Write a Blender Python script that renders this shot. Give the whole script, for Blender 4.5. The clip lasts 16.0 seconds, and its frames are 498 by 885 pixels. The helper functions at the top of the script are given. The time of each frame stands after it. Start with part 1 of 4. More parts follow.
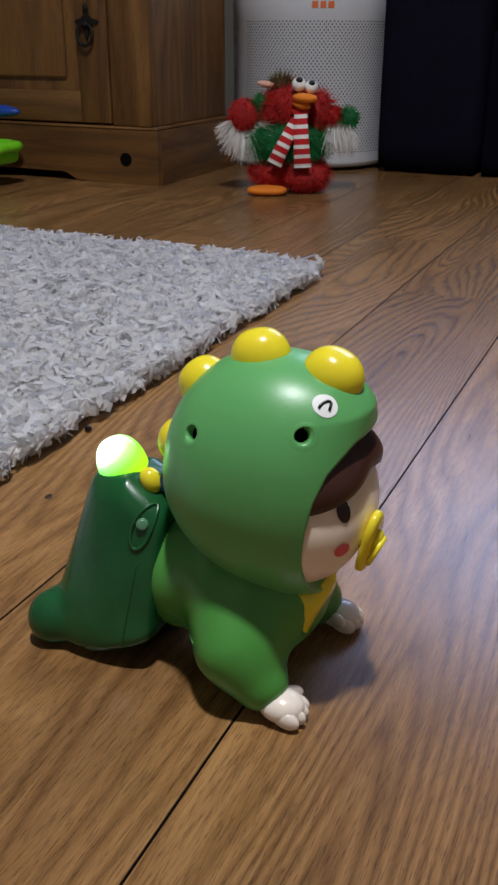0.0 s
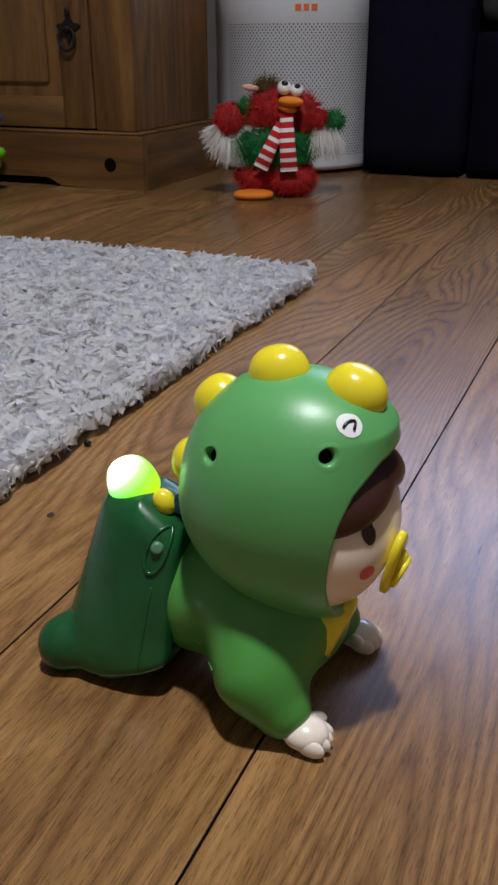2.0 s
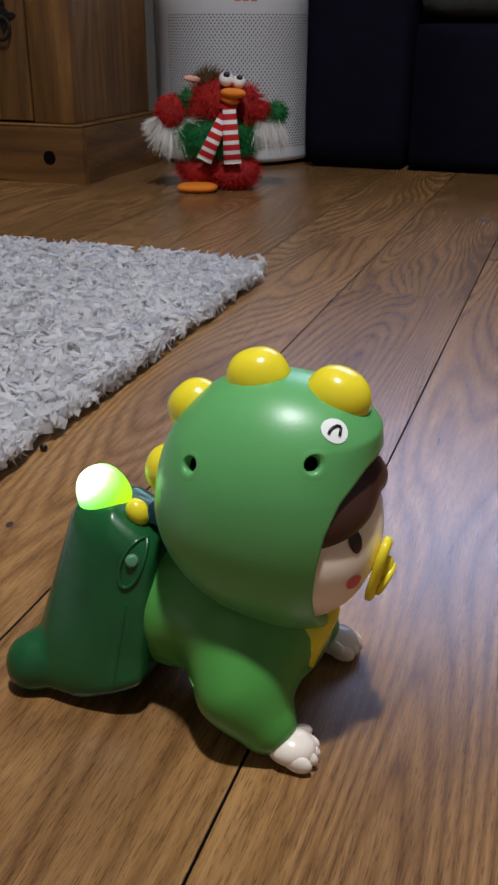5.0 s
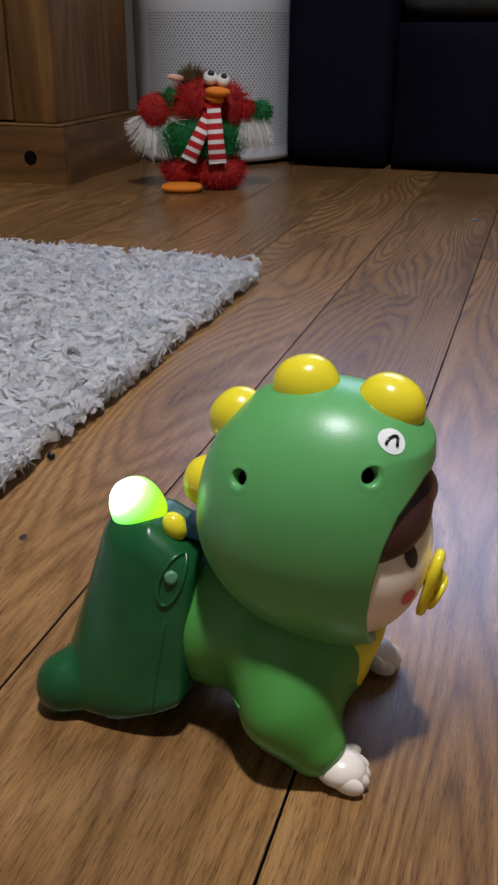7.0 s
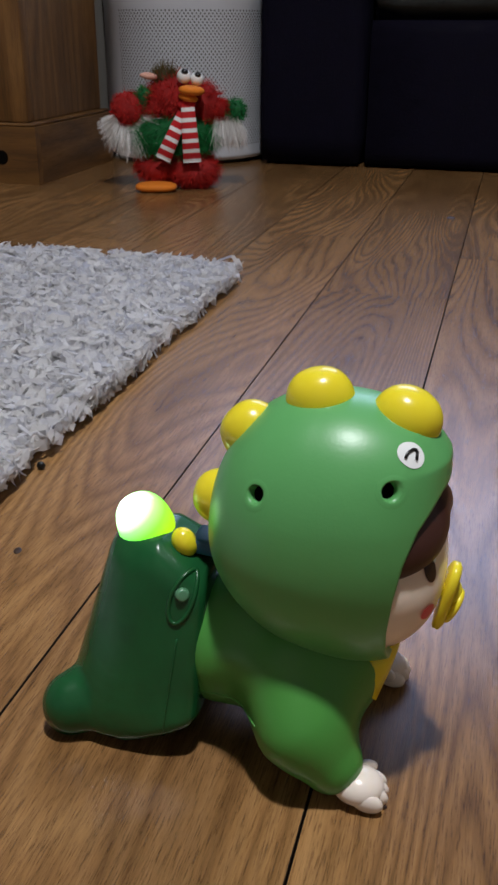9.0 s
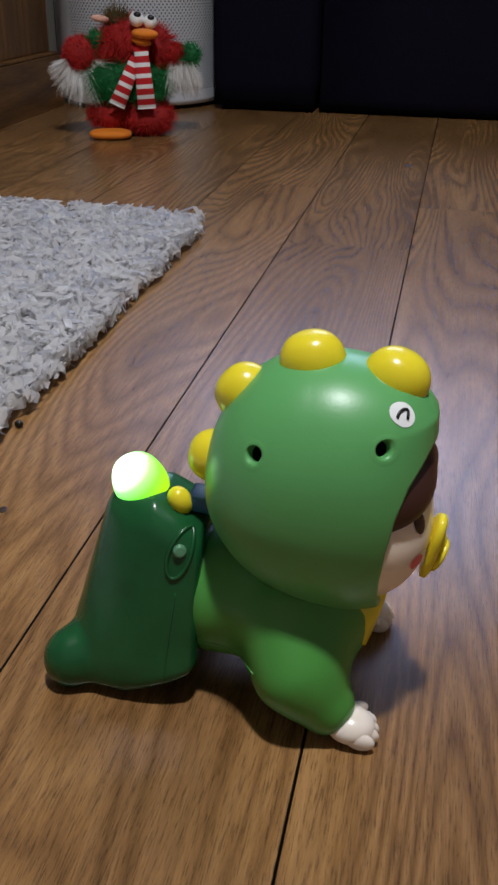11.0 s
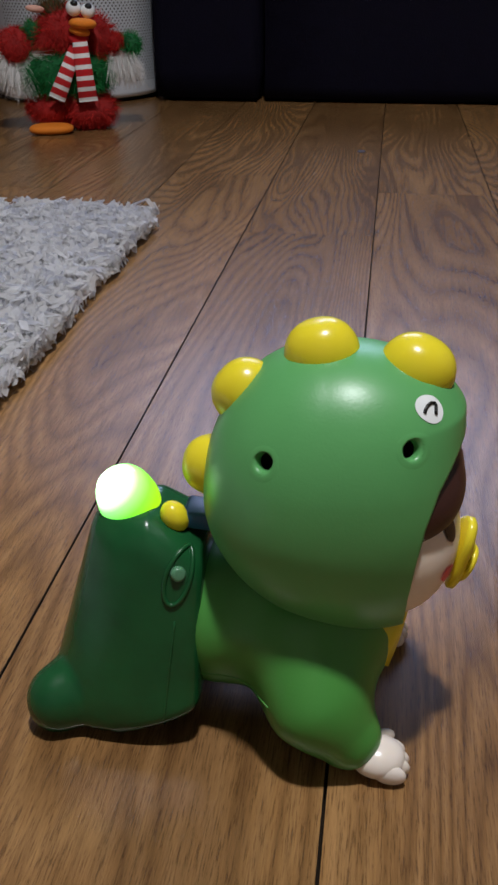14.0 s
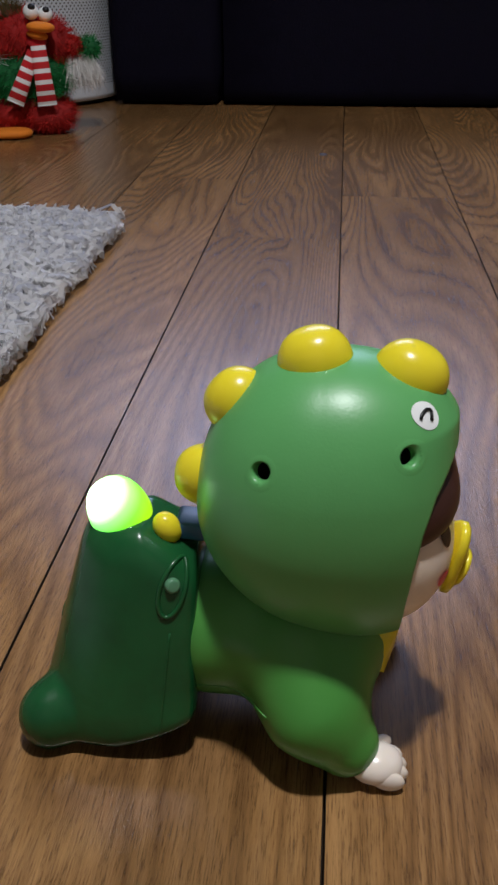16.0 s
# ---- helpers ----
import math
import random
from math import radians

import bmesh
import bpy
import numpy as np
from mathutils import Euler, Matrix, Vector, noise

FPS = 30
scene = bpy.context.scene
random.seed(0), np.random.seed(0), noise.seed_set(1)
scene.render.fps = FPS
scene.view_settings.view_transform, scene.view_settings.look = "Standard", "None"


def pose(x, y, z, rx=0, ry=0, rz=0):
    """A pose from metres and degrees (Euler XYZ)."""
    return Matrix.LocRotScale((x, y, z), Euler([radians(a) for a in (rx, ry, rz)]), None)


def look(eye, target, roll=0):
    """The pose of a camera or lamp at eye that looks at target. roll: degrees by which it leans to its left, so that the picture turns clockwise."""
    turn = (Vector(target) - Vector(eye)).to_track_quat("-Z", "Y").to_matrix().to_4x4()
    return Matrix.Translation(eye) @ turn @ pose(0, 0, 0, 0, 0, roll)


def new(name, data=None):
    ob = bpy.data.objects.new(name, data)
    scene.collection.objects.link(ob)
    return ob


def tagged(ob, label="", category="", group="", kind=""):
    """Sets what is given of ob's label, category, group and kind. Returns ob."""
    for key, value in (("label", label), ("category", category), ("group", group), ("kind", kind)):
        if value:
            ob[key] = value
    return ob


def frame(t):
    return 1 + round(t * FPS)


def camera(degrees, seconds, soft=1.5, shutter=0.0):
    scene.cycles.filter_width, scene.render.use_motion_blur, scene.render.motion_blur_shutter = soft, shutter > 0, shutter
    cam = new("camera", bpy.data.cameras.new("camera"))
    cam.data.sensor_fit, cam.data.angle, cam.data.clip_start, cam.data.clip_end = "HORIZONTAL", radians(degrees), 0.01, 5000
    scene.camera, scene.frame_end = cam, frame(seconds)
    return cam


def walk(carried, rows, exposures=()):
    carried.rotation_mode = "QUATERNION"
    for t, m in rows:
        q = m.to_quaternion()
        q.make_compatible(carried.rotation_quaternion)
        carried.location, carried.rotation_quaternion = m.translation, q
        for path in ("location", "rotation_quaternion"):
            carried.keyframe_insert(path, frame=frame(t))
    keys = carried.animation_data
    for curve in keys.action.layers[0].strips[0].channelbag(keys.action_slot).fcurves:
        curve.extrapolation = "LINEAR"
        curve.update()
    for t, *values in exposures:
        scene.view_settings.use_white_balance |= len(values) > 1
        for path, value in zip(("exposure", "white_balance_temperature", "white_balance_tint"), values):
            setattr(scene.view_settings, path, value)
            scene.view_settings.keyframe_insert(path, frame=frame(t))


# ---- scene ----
cam = camera(30.27, 16.0, soft=2.7, shutter=0.5)
# seconds, place in metres, yaw, pitch and roll in degrees
ROWS = [
    (0.0, 0.2961, -0.2728, 0.2927, 24.42, -24.00, -0.12),
    (0.5, 0.2920, -0.2699, 0.2928, 24.02, -23.77, 0.06),
    (1.0, 0.2856, -0.2687, 0.2922, 23.62, -23.69, 0.16),
    (1.5, 0.2821, -0.2657, 0.2919, 23.37, -23.80, 0.21),
    (2.0, 0.2752, -0.2654, 0.2949, 23.04, -23.89, 0.28),
    (2.5, 0.2686, -0.2591, 0.2926, 22.74, -24.18, 0.23),
    (3.0, 0.2654, -0.2534, 0.2911, 22.38, -24.54, 0.37),
    (3.5, 0.2542, -0.2467, 0.2884, 21.76, -24.98, 0.43),
    (4.0, 0.2500, -0.2492, 0.2893, 20.91, -24.98, 0.26),
    (4.5, 0.2582, -0.2569, 0.2948, 19.97, -24.48, 0.06),
    (7.0, 0.2203, -0.2506, 0.2925, 17.34, -24.41, -0.15),
    (7.5, 0.2233, -0.2546, 0.2984, 16.96, -24.44, -0.07),
    (8.0, 0.2155, -0.2534, 0.2982, 16.36, -24.29, -0.30),
    (8.5, 0.2086, -0.2521, 0.2973, 15.85, -24.22, -0.22),
    (9.0, 0.2008, -0.2464, 0.2959, 15.28, -24.61, -0.21),
    (9.5, 0.1893, -0.2203, 0.2836, 13.99, -25.90, -0.28),
    (10.0, 0.2139, -0.2716, 0.3071, 11.64, -25.14, 0.13),
    (10.2, 0.2085, -0.2726, 0.3129, 13.05, -27.92, -1.02),
    (12.5, 0.1745, -0.2250, 0.2899, 9.58, -27.66, 0.78),
    (13.0, 0.1729, -0.2267, 0.2908, 9.22, -27.81, 0.50),
    (13.5, 0.1635, -0.2245, 0.2901, 8.66, -27.98, 0.37),
    (14.0, 0.1583, -0.2228, 0.2888, 8.17, -28.11, 0.36),
    (14.5, 0.1571, -0.2197, 0.2879, 7.60, -28.23, 0.36),
    (15.0, 0.1512, -0.2176, 0.2876, 6.85, -28.21, 0.42),
    (15.5, 0.1480, -0.2202, 0.2862, 6.19, -27.98, 0.32),
    (16.0, 0.1457, -0.2214, 0.2903, 5.47, -27.99, 0.19),
]
EXPOSURE = [(0.0, 0.03), (4.5, 0.03), (9.0, -0.04), (12.5, -0.14), (16.0, -0.16)]
walk(cam, [(t, pose(x, y, z, 90 + pitch, roll, yaw)) for t, x, y, z, yaw, pitch, roll in ROWS], EXPOSURE)

# ---- light ----
world = bpy.data.worlds.new("room_dusk")
scene.world = world
world.use_nodes = True
world.node_tree.nodes["Background"].inputs[0].default_value = (0.5, 0.6, 0.8, 1)
world.node_tree.nodes["Background"].inputs[1].default_value = 0.03


def area_lamp(name, place, target, size_x, size_y, watts, colour):
    data = bpy.data.lights.new(name, "AREA")
    data.shape, data.size, data.size_y, data.energy, data.color = "RECTANGLE", size_x, size_y, watts, colour
    ob = new(name, data)
    ob.matrix_world = look(place, target)
    return ob


# the ceiling lamp over the toy, and the cool evening daylight of the window behind the sofa
area_lamp("ceiling_light_source", (0.25, -0.12, 2.28), (0.25, -0.12, 0), 0.13, 0.13, 46.0, (0.945, 0.955, 1.0))
area_lamp("window_light_source", (0.05, 2.93, 1.58), (0.1, 0.3, 0.3), 1.3, 0.75, 23.0, (0.50, 0.61, 1.0))

# ---- materials ----


def material(name):
    m = bpy.data.materials.new(name)
    m.use_nodes = True
    nt = m.node_tree
    return m, nt, nt.nodes["Principled BSDF"]


def node(nt, kind, **values):
    n = nt.nodes.new(kind)
    for k, v in values.items():
        n.inputs[k.replace("_", " ")].default_value = v
    return n


def ramp(nt, source, stops):
    r = nt.nodes.new("ShaderNodeValToRGB")
    while len(r.color_ramp.elements) < len(stops):
        r.color_ramp.elements.new(0.5)
    for e, (p, c) in zip(r.color_ramp.elements, stops):
        e.position, e.color = p, (*c, 1)
    nt.links.new(source, r.inputs[0])
    return r


def shade(colour, k):
    return tuple(min(1, c * k) for c in colour)


def plain(name, colour, rough=0.5, vary=0.12, scale=60.0, bump=0.0, metal=0.0, coat=0.0, bump_scale=None, sss=0.0, spec=0.5):
    """A surface of one paint or stuff, with fine and broad variation and an optional relief."""
    m, nt, b = material(name)
    co = nt.nodes.new("ShaderNodeTexCoord")
    n1 = node(nt, "ShaderNodeTexNoise", Scale=scale, Detail=6.0, Roughness=0.6)
    n2 = node(nt, "ShaderNodeTexNoise", Scale=scale * 0.13, Detail=3.0)
    for n in (n1, n2):
        nt.links.new(co.outputs["Object"], n.inputs["Vector"])
    mix = nt.nodes.new("ShaderNodeMath")
    mix.operation = "ADD"
    nt.links.new(n1.outputs[0], mix.inputs[0])
    nt.links.new(n2.outputs[0], mix.inputs[1])
    half = nt.nodes.new("ShaderNodeMath")
    half.operation, half.inputs[1].default_value = "MULTIPLY", 0.5
    nt.links.new(mix.outputs[0], half.inputs[0])
    r = ramp(nt, half.outputs[0], [(0.3, shade(colour, 1 - vary)), (0.7, shade(colour, 1 + vary))])
    nt.links.new(r.outputs[0], b.inputs["Base Color"])
    rr = ramp(nt, n2.outputs[0], [(0.3, (rough * 0.85,) * 3), (0.7, (min(1, rough * 1.15),) * 3)])
    nt.links.new(rr.outputs[0], b.inputs["Roughness"])
    b.inputs["Metallic"].default_value = metal
    b.inputs["Specular IOR Level"].default_value = spec
    b.inputs["Coat Weight"].default_value = coat
    b.inputs["Coat Roughness"].default_value = 0.08
    if sss:
        b.inputs["Subsurface Weight"].default_value = sss
        b.inputs["Subsurface Radius"].default_value = (0.004, 0.003, 0.002)
    if bump:
        bn = node(nt, "ShaderNodeBump", Strength=bump, Distance=0.002)
        src = n1
        if bump_scale:
            src = node(nt, "ShaderNodeTexNoise", Scale=bump_scale, Detail=4.0)
            nt.links.new(co.outputs["Object"], src.inputs["Vector"])
        nt.links.new(src.outputs[0], bn.inputs["Height"])
        nt.links.new(bn.outputs[0], b.inputs["Normal"])
    return m


def strand(name, dark, light, rough=0.8, trans=0.15):
    """Yarn and fur: every strand has its own tone."""
    m, nt, b = material(name)
    g = nt.nodes.new("ShaderNodeNewGeometry")
    r = ramp(nt, g.outputs["Random Per Island"], [(0.0, dark), (0.55, tuple((a + c) / 2 for a, c in zip(dark, light))), (1.0, light)])
    nt.links.new(r.outputs[0], b.inputs["Base Color"])
    b.inputs["Roughness"].default_value = rough
    b.inputs["Specular IOR Level"].default_value = 0.15
    if trans:
        # thin yarn lets light through
        tl = nt.nodes.new("ShaderNodeBsdfTranslucent")
        nt.links.new(r.outputs[0], tl.inputs["Color"])
        mix = nt.nodes.new("ShaderNodeMixShader")
        mix.inputs[0].default_value = trans
        out = nt.nodes["Material Output"]
        nt.links.new(b.outputs[0], mix.inputs[1])
        nt.links.new(tl.outputs[0], mix.inputs[2])
        nt.links.new(mix.outputs[0], out.inputs["Surface"])
    return m


def wood(name, dark, mid, light, along, rings, rough, stretch=(9.0, 0.9, 9.0), pores=1.0, per_plank=True, coat=0.0, tint=0.22, cross=0.0):
    """Sawn wood: contour lines of a stretched noise give straight grain, cathedrals and swirls; fine pores run along it."""
    m, nt, b = material(name)
    co = nt.nodes.new("ShaderNodeTexCoord")
    info = nt.nodes.new("ShaderNodeObjectInfo")
    shift = nt.nodes.new("ShaderNodeVectorMath")
    shift.operation = "MULTIPLY_ADD"
    comb = nt.nodes.new("ShaderNodeCombineXYZ")
    for i, k in enumerate((3.7, 91.0, 17.0)):
        mu = nt.nodes.new("ShaderNodeMath")
        mu.operation, mu.inputs[1].default_value = "MULTIPLY", k if per_plank else 0.0
        nt.links.new(info.outputs["Random"], mu.inputs[0])
        nt.links.new(mu.outputs[0], comb.inputs[i])
    shift.inputs[1].default_value = (1, 1, 1)
    nt.links.new(co.outputs["Object"], shift.inputs[0])
    nt.links.new(comb.outputs[0], shift.inputs[2])

    def mapped(scale):
        mp = nt.nodes.new("ShaderNodeMapping")
        order = list(scale)
        if along == "x":
            order = [scale[1], scale[0], scale[2]]
        if along == "z":
            order = [scale[0], scale[2], scale[1]]
        mp.inputs["Scale"].default_value = order
        nt.links.new(shift.outputs[0], mp.inputs[0])
        return mp

    big = node(nt, "ShaderNodeTexNoise", Scale=1.0, Detail=1.6, Roughness=0.42, Distortion=0.35)
    nt.links.new(mapped(stretch).outputs[0], big.inputs["Vector"])
    mul = nt.nodes.new("ShaderNodeMath")
    mul.operation, mul.inputs[1].default_value = "MULTIPLY", rings
    nt.links.new(big.outputs[0], mul.inputs[0])
    wig = node(nt, "ShaderNodeTexNoise", Scale=1.0, Detail=4.0)
    nt.links.new(mapped((260, 13, 260) if cross else (150, 6, 150)).outputs[0], wig.inputs["Vector"])
    add = nt.nodes.new("ShaderNodeMath")
    add.operation = "MULTIPLY_ADD"
    add.inputs[1].default_value = 0.46 if cross else 0.55
    nt.links.new(wig.outputs[0], add.inputs[0])
    nt.links.new(mul.outputs[0], add.inputs[2])
    sep = nt.nodes.new("ShaderNodeSeparateXYZ")
    nt.links.new(shift.outputs[0], sep.inputs[0])
    skew = nt.nodes.new("ShaderNodeMath")
    skew.operation, skew.inputs[1].default_value = "MULTIPLY_ADD", cross
    nt.links.new(sep.outputs["Z" if along == "x" else "X"], skew.inputs[0])
    if cross:
        # some boards are cut through straight grain, others through the heart
        own = nt.nodes.new("ShaderNodeMath")
        own.operation, own.inputs[1].default_value = "MULTIPLY", 13.7
        nt.links.new(info.outputs["Random"], own.inputs[0])
        own2 = nt.nodes.new("ShaderNodeMath")
        own2.operation = "FRACT"
        nt.links.new(own.outputs[0], own2.inputs[0])
        own3 = nt.nodes.new("ShaderNodeMath")
        own3.operation, own3.inputs[1].default_value = "MULTIPLY", cross * 1.6
        nt.links.new(own2.outputs[0], own3.inputs[0])
        nt.links.new(own3.outputs[0], skew.inputs[1])
    nt.links.new(add.outputs[0], skew.inputs[2])
    fr = nt.nodes.new("ShaderNodeMath")
    fr.operation = "FRACT"
    nt.links.new(skew.outputs[0], fr.inputs[0])
    grain = ramp(nt, fr.outputs[0], [(0.0, tuple((a + c) / 2 for a, c in zip(mid, dark))), (0.16, mid), (0.45, light), (0.70, mid), (0.90, dark), (1.0, tuple((a + c) / 2 for a, c in zip(mid, dark)))])
    fib = node(nt, "ShaderNodeTexNoise", Scale=1.0, Detail=5.0, Roughness=0.7)
    nt.links.new(mapped((1500, 85, 1500) if cross else (620, 30, 620)).outputs[0], fib.inputs["Vector"])
    fr2 = ramp(nt, fib.outputs[0], [(0.36, (0.46, 0.42, 0.39)), (0.46, (0.97, 0.96, 0.95)), (0.64, (1.20, 1.19, 1.17))])
    # some boards show their figure strongly, others hardly
    vary = nt.nodes.new("ShaderNodeMath")
    vary.operation, vary.inputs[1].default_value = "MULTIPLY", 7.3
    nt.links.new(info.outputs["Random"], vary.inputs[0])
    vary2 = nt.nodes.new("ShaderNodeMath")
    vary2.operation = "FRACT"
    nt.links.new(vary.outputs[0], vary2.inputs[0])
    vary3 = nt.nodes.new("ShaderNodeMapRange")
    vary3.inputs["To Min"].default_value, vary3.inputs["To Max"].default_value = 0.65, 1.0
    nt.links.new(vary2.outputs[0], vary3.inputs["Value"])
    calm = nt.nodes.new("ShaderNodeMix")
    calm.data_type = "RGBA"
    calm.inputs[6].default_value = (*tuple((p * 2 + q) / 3 for p, q in zip(mid, light)), 1)
    nt.links.new(vary3.outputs[0], calm.inputs[0])
    nt.links.new(grain.outputs[0], calm.inputs[7])
    mixp = nt.nodes.new("ShaderNodeMix")
    mixp.data_type, mixp.blend_type = "RGBA", "MULTIPLY"
    mixp.inputs[0].default_value = pores
    nt.links.new(calm.outputs[2], mixp.inputs[6])
    nt.links.new(fr2.outputs[0], mixp.inputs[7])
    blot = node(nt, "ShaderNodeTexNoise", Scale=1.0, Detail=2.0)
    nt.links.new(mapped((14, 2.5, 14)).outputs[0], blot.inputs["Vector"])
    br = ramp(nt, blot.outputs[0], [(0.3, (0.74, 0.71, 0.70)), (0.7, (1.18, 1.17, 1.15))])
    mixb = nt.nodes.new("ShaderNodeMix")
    mixb.data_type, mixb.blend_type = "RGBA", "MULTIPLY"
    mixb.inputs[0].default_value = 0.9
    nt.links.new(mixp.outputs[2], mixb.inputs[6])
    nt.links.new(br.outputs[0], mixb.inputs[7])
    streak = ramp(nt, wig.outputs[0], [(0.36, (0.74, 0.71, 0.68)), (0.52, (1.0, 1.0, 1.0)), (0.68, (1.14, 1.13, 1.12))])
    mixs = nt.nodes.new("ShaderNodeMix")
    mixs.data_type, mixs.blend_type = "RGBA", "MULTIPLY"
    mixs.inputs[0].default_value = 0.5 if cross else 0.25
    nt.links.new(mixb.outputs[2], mixs.inputs[6])
    nt.links.new(streak.outputs[0], mixs.inputs[7])
    mixb = mixs
    tr = ramp(nt, info.outputs["Random"], [(0.0, (1 - tint, 1 - tint * 1.02, 1 - tint * 1.05)), (1.0, (1 + tint, 1 + tint, 1 + tint))])
    mixt = nt.nodes.new("ShaderNodeMix")
    mixt.data_type, mixt.blend_type = "RGBA", "MULTIPLY"
    mixt.inputs[0].default_value = 1.0 if per_plank else 0.0
    nt.links.new(mixb.outputs[2], mixt.inputs[6])
    nt.links.new(tr.outputs[0], mixt.inputs[7])
    nt.links.new(mixt.outputs[2], b.inputs["Base Color"])
    rr = ramp(nt, fib.outputs[0], [(0.3, (min(1, rough * 1.35),) * 3), (0.7, (rough * 0.9,) * 3)])
    nt.links.new(rr.outputs[0], b.inputs["Roughness"])
    b.inputs["Coat Weight"].default_value = coat
    b.inputs["Coat Roughness"].default_value = 0.25
    bn = node(nt, "ShaderNodeBump", Strength=0.35, Distance=0.0006)
    nt.links.new(fib.outputs[0], bn.inputs["Height"])
    nt.links.new(bn.outputs[0], b.inputs["Normal"])
    return m


FLOOR_WOOD = wood("oak_laminate", (0.165, 0.084, 0.031), (0.248, 0.131, 0.048), (0.304, 0.168, 0.067), "y", 36.0, 0.21, stretch=(7.0, 1.0, 7.0), cross=44.0, tint=0.17)
PINE = wood("waxed_pine", (0.094, 0.043, 0.012), (0.152, 0.070, 0.018), (0.192, 0.094, 0.026), "x", 7.0, 0.42, stretch=(10, 1.0, 10), pores=0.6, tint=0.08)
PINE_UP = wood("waxed_pine_upright", (0.094, 0.043, 0.012), (0.152, 0.070, 0.018), (0.192, 0.094, 0.026), "z", 7.0, 0.42, stretch=(10, 1.0, 10), pores=0.6, tint=0.08)
PINE_SIDE = wood("waxed_pine_side", (0.094, 0.043, 0.012), (0.152, 0.070, 0.018), (0.192, 0.094, 0.026), "y", 7.0, 0.42, stretch=(10, 1.0, 10), pores=0.6, tint=0.08)
UNDERLAY = plain("dark_underlay", (0.020, 0.013, 0.008), 0.95, spec=0.1)
KNOT = plain("wood_knot", (0.035, 0.018, 0.009), 0.5, 0.4, 500)
IRON = plain("black_iron", (0.012, 0.011, 0.010), 0.5, bump=0.3, scale=200, spec=0.2)
# near-black colour standing in for the shade inside openings
PAINTED_DARK = plain("painted_hole_dark", (0.006, 0.005, 0.004), 0.9, spec=0.03)
WALL_PAINT = plain("wall_paint", (0.27, 0.25, 0.22), 0.85, 0.05, 30, 0.15)
CEILING_PAINT = plain("ceiling_paint", (0.62, 0.61, 0.59), 0.9, 0.03, 30, 0.1)
LEATHER = plain("black_leather", (0.0055, 0.0048, 0.012), 0.75, 0.25, 260, 0.35, spec=0.07)
GREY_CLOTH = plain("grey_cloth", (0.045, 0.05, 0.05), 0.95, 0.3, 500, 0.5, spec=0.1)
WHITE_PLASTIC = plain("white_plastic", (0.80, 0.84, 0.90), 0.42, 0.03, 40)
ORANGE_PRINT = plain("orange_print", (0.75, 0.16, 0.04), 0.5)
HOOD_GREEN = plain("satin_green_vinyl", (0.112, 0.385, 0.118), 0.35, 0.05, 25, 0.03, bump_scale=900)
BODY_GREEN = plain("leaf_green_vinyl", (0.070, 0.285, 0.050), 0.36, 0.06, 25, 0.03, bump_scale=900)
DARK_GREEN = plain("bottle_green_plastic", (0.010, 0.090, 0.026), 0.27, 0.32, 45, 0.05, bump_scale=160)
YELLOW = plain("glossy_yellow_plastic", (0.86, 0.71, 0.028), 0.25, 0.03, 30)
SKIN = plain("cream_vinyl", (0.93, 0.79, 0.65), 0.32, 0.03, 30, sss=0.15)
PAW = plain("pale_cream_vinyl", (0.86, 0.76, 0.66), 0.26, 0.03, 30, sss=0.1)
HAIR = plain("brown_vinyl", (0.042, 0.013, 0.008), 0.36, 0.1, 40)
PINK = plain("pink_print", (0.78, 0.10, 0.13), 0.4)
EYE_BROWN = plain("dark_brown_print", (0.026, 0.009, 0.005), 0.2)
WHITE_PRINT = plain("white_print", (0.85, 0.87, 0.85), 0.4)
BLACK = plain("black_paint", (0.006, 0.006, 0.006), 0.3)
BLUE_PLASTIC = plain("blue_plastic", (0.02, 0.10, 0.22), 0.35)
BUTTON_GREEN = plain("pale_green_plastic", (0.10, 0.26, 0.14), 0.3)
LIME = plain("lime_plastic", (0.19, 0.72, 0.02), 0.3)
TOY_BLUE = plain("toy_blue_plastic", (0.01, 0.06, 0.35), 0.35)
RUG_YARN = strand("rug_yarn", (0.77, 0.755, 0.745), (0.90, 0.895, 0.89), 0.95, 0.58)
RUG_BACK = plain("rug_backing", (0.66, 0.66, 0.66), 0.95, 0.15, 300, 0.6)
FUR_RED = strand("red_plush", (0.32, 0.012, 0.010), (0.76, 0.042, 0.034))
FUR_GREEN = strand("green_plush", (0.010, 0.12, 0.035), (0.03, 0.34, 0.085))
FUR_WHITE = strand("white_plush", (0.72, 0.70, 0.67), (0.95, 0.94, 0.92))
FUR_BROWN = strand("brown_plush", (0.06, 0.045, 0.012), (0.20, 0.15, 0.05))
RED_CORE = plain("red_plush_cloth", (0.36, 0.016, 0.014), 0.95, 0.2, 300, 0.5)
GREEN_CORE = plain("green_plush_cloth", (0.012, 0.14, 0.04), 0.95, 0.2, 300, 0.5)
WHITE_CORE = plain("white_plush_cloth", (0.5, 0.48, 0.45), 0.95, 0.1, 300, 0.5)
BROWN_CORE = plain("brown_plush_cloth", (0.07, 0.05, 0.02), 0.95, 0.2, 300, 0.5)
ORANGE_FELT = plain("orange_felt", (0.80, 0.22, 0.012), 0.8, 0.12, 250, 0.5)
PINK_FELT = plain("pink_felt", (0.78, 0.42, 0.32), 0.85, 0.1, 250, 0.4)
SCARF_RED = plain("red_felt", (0.50, 0.010, 0.014), 0.9, 0.15, 400, 0.5)
SCARF_WHITE = plain("white_felt", (0.82, 0.80, 0.78), 0.9, 0.08, 400, 0.5)


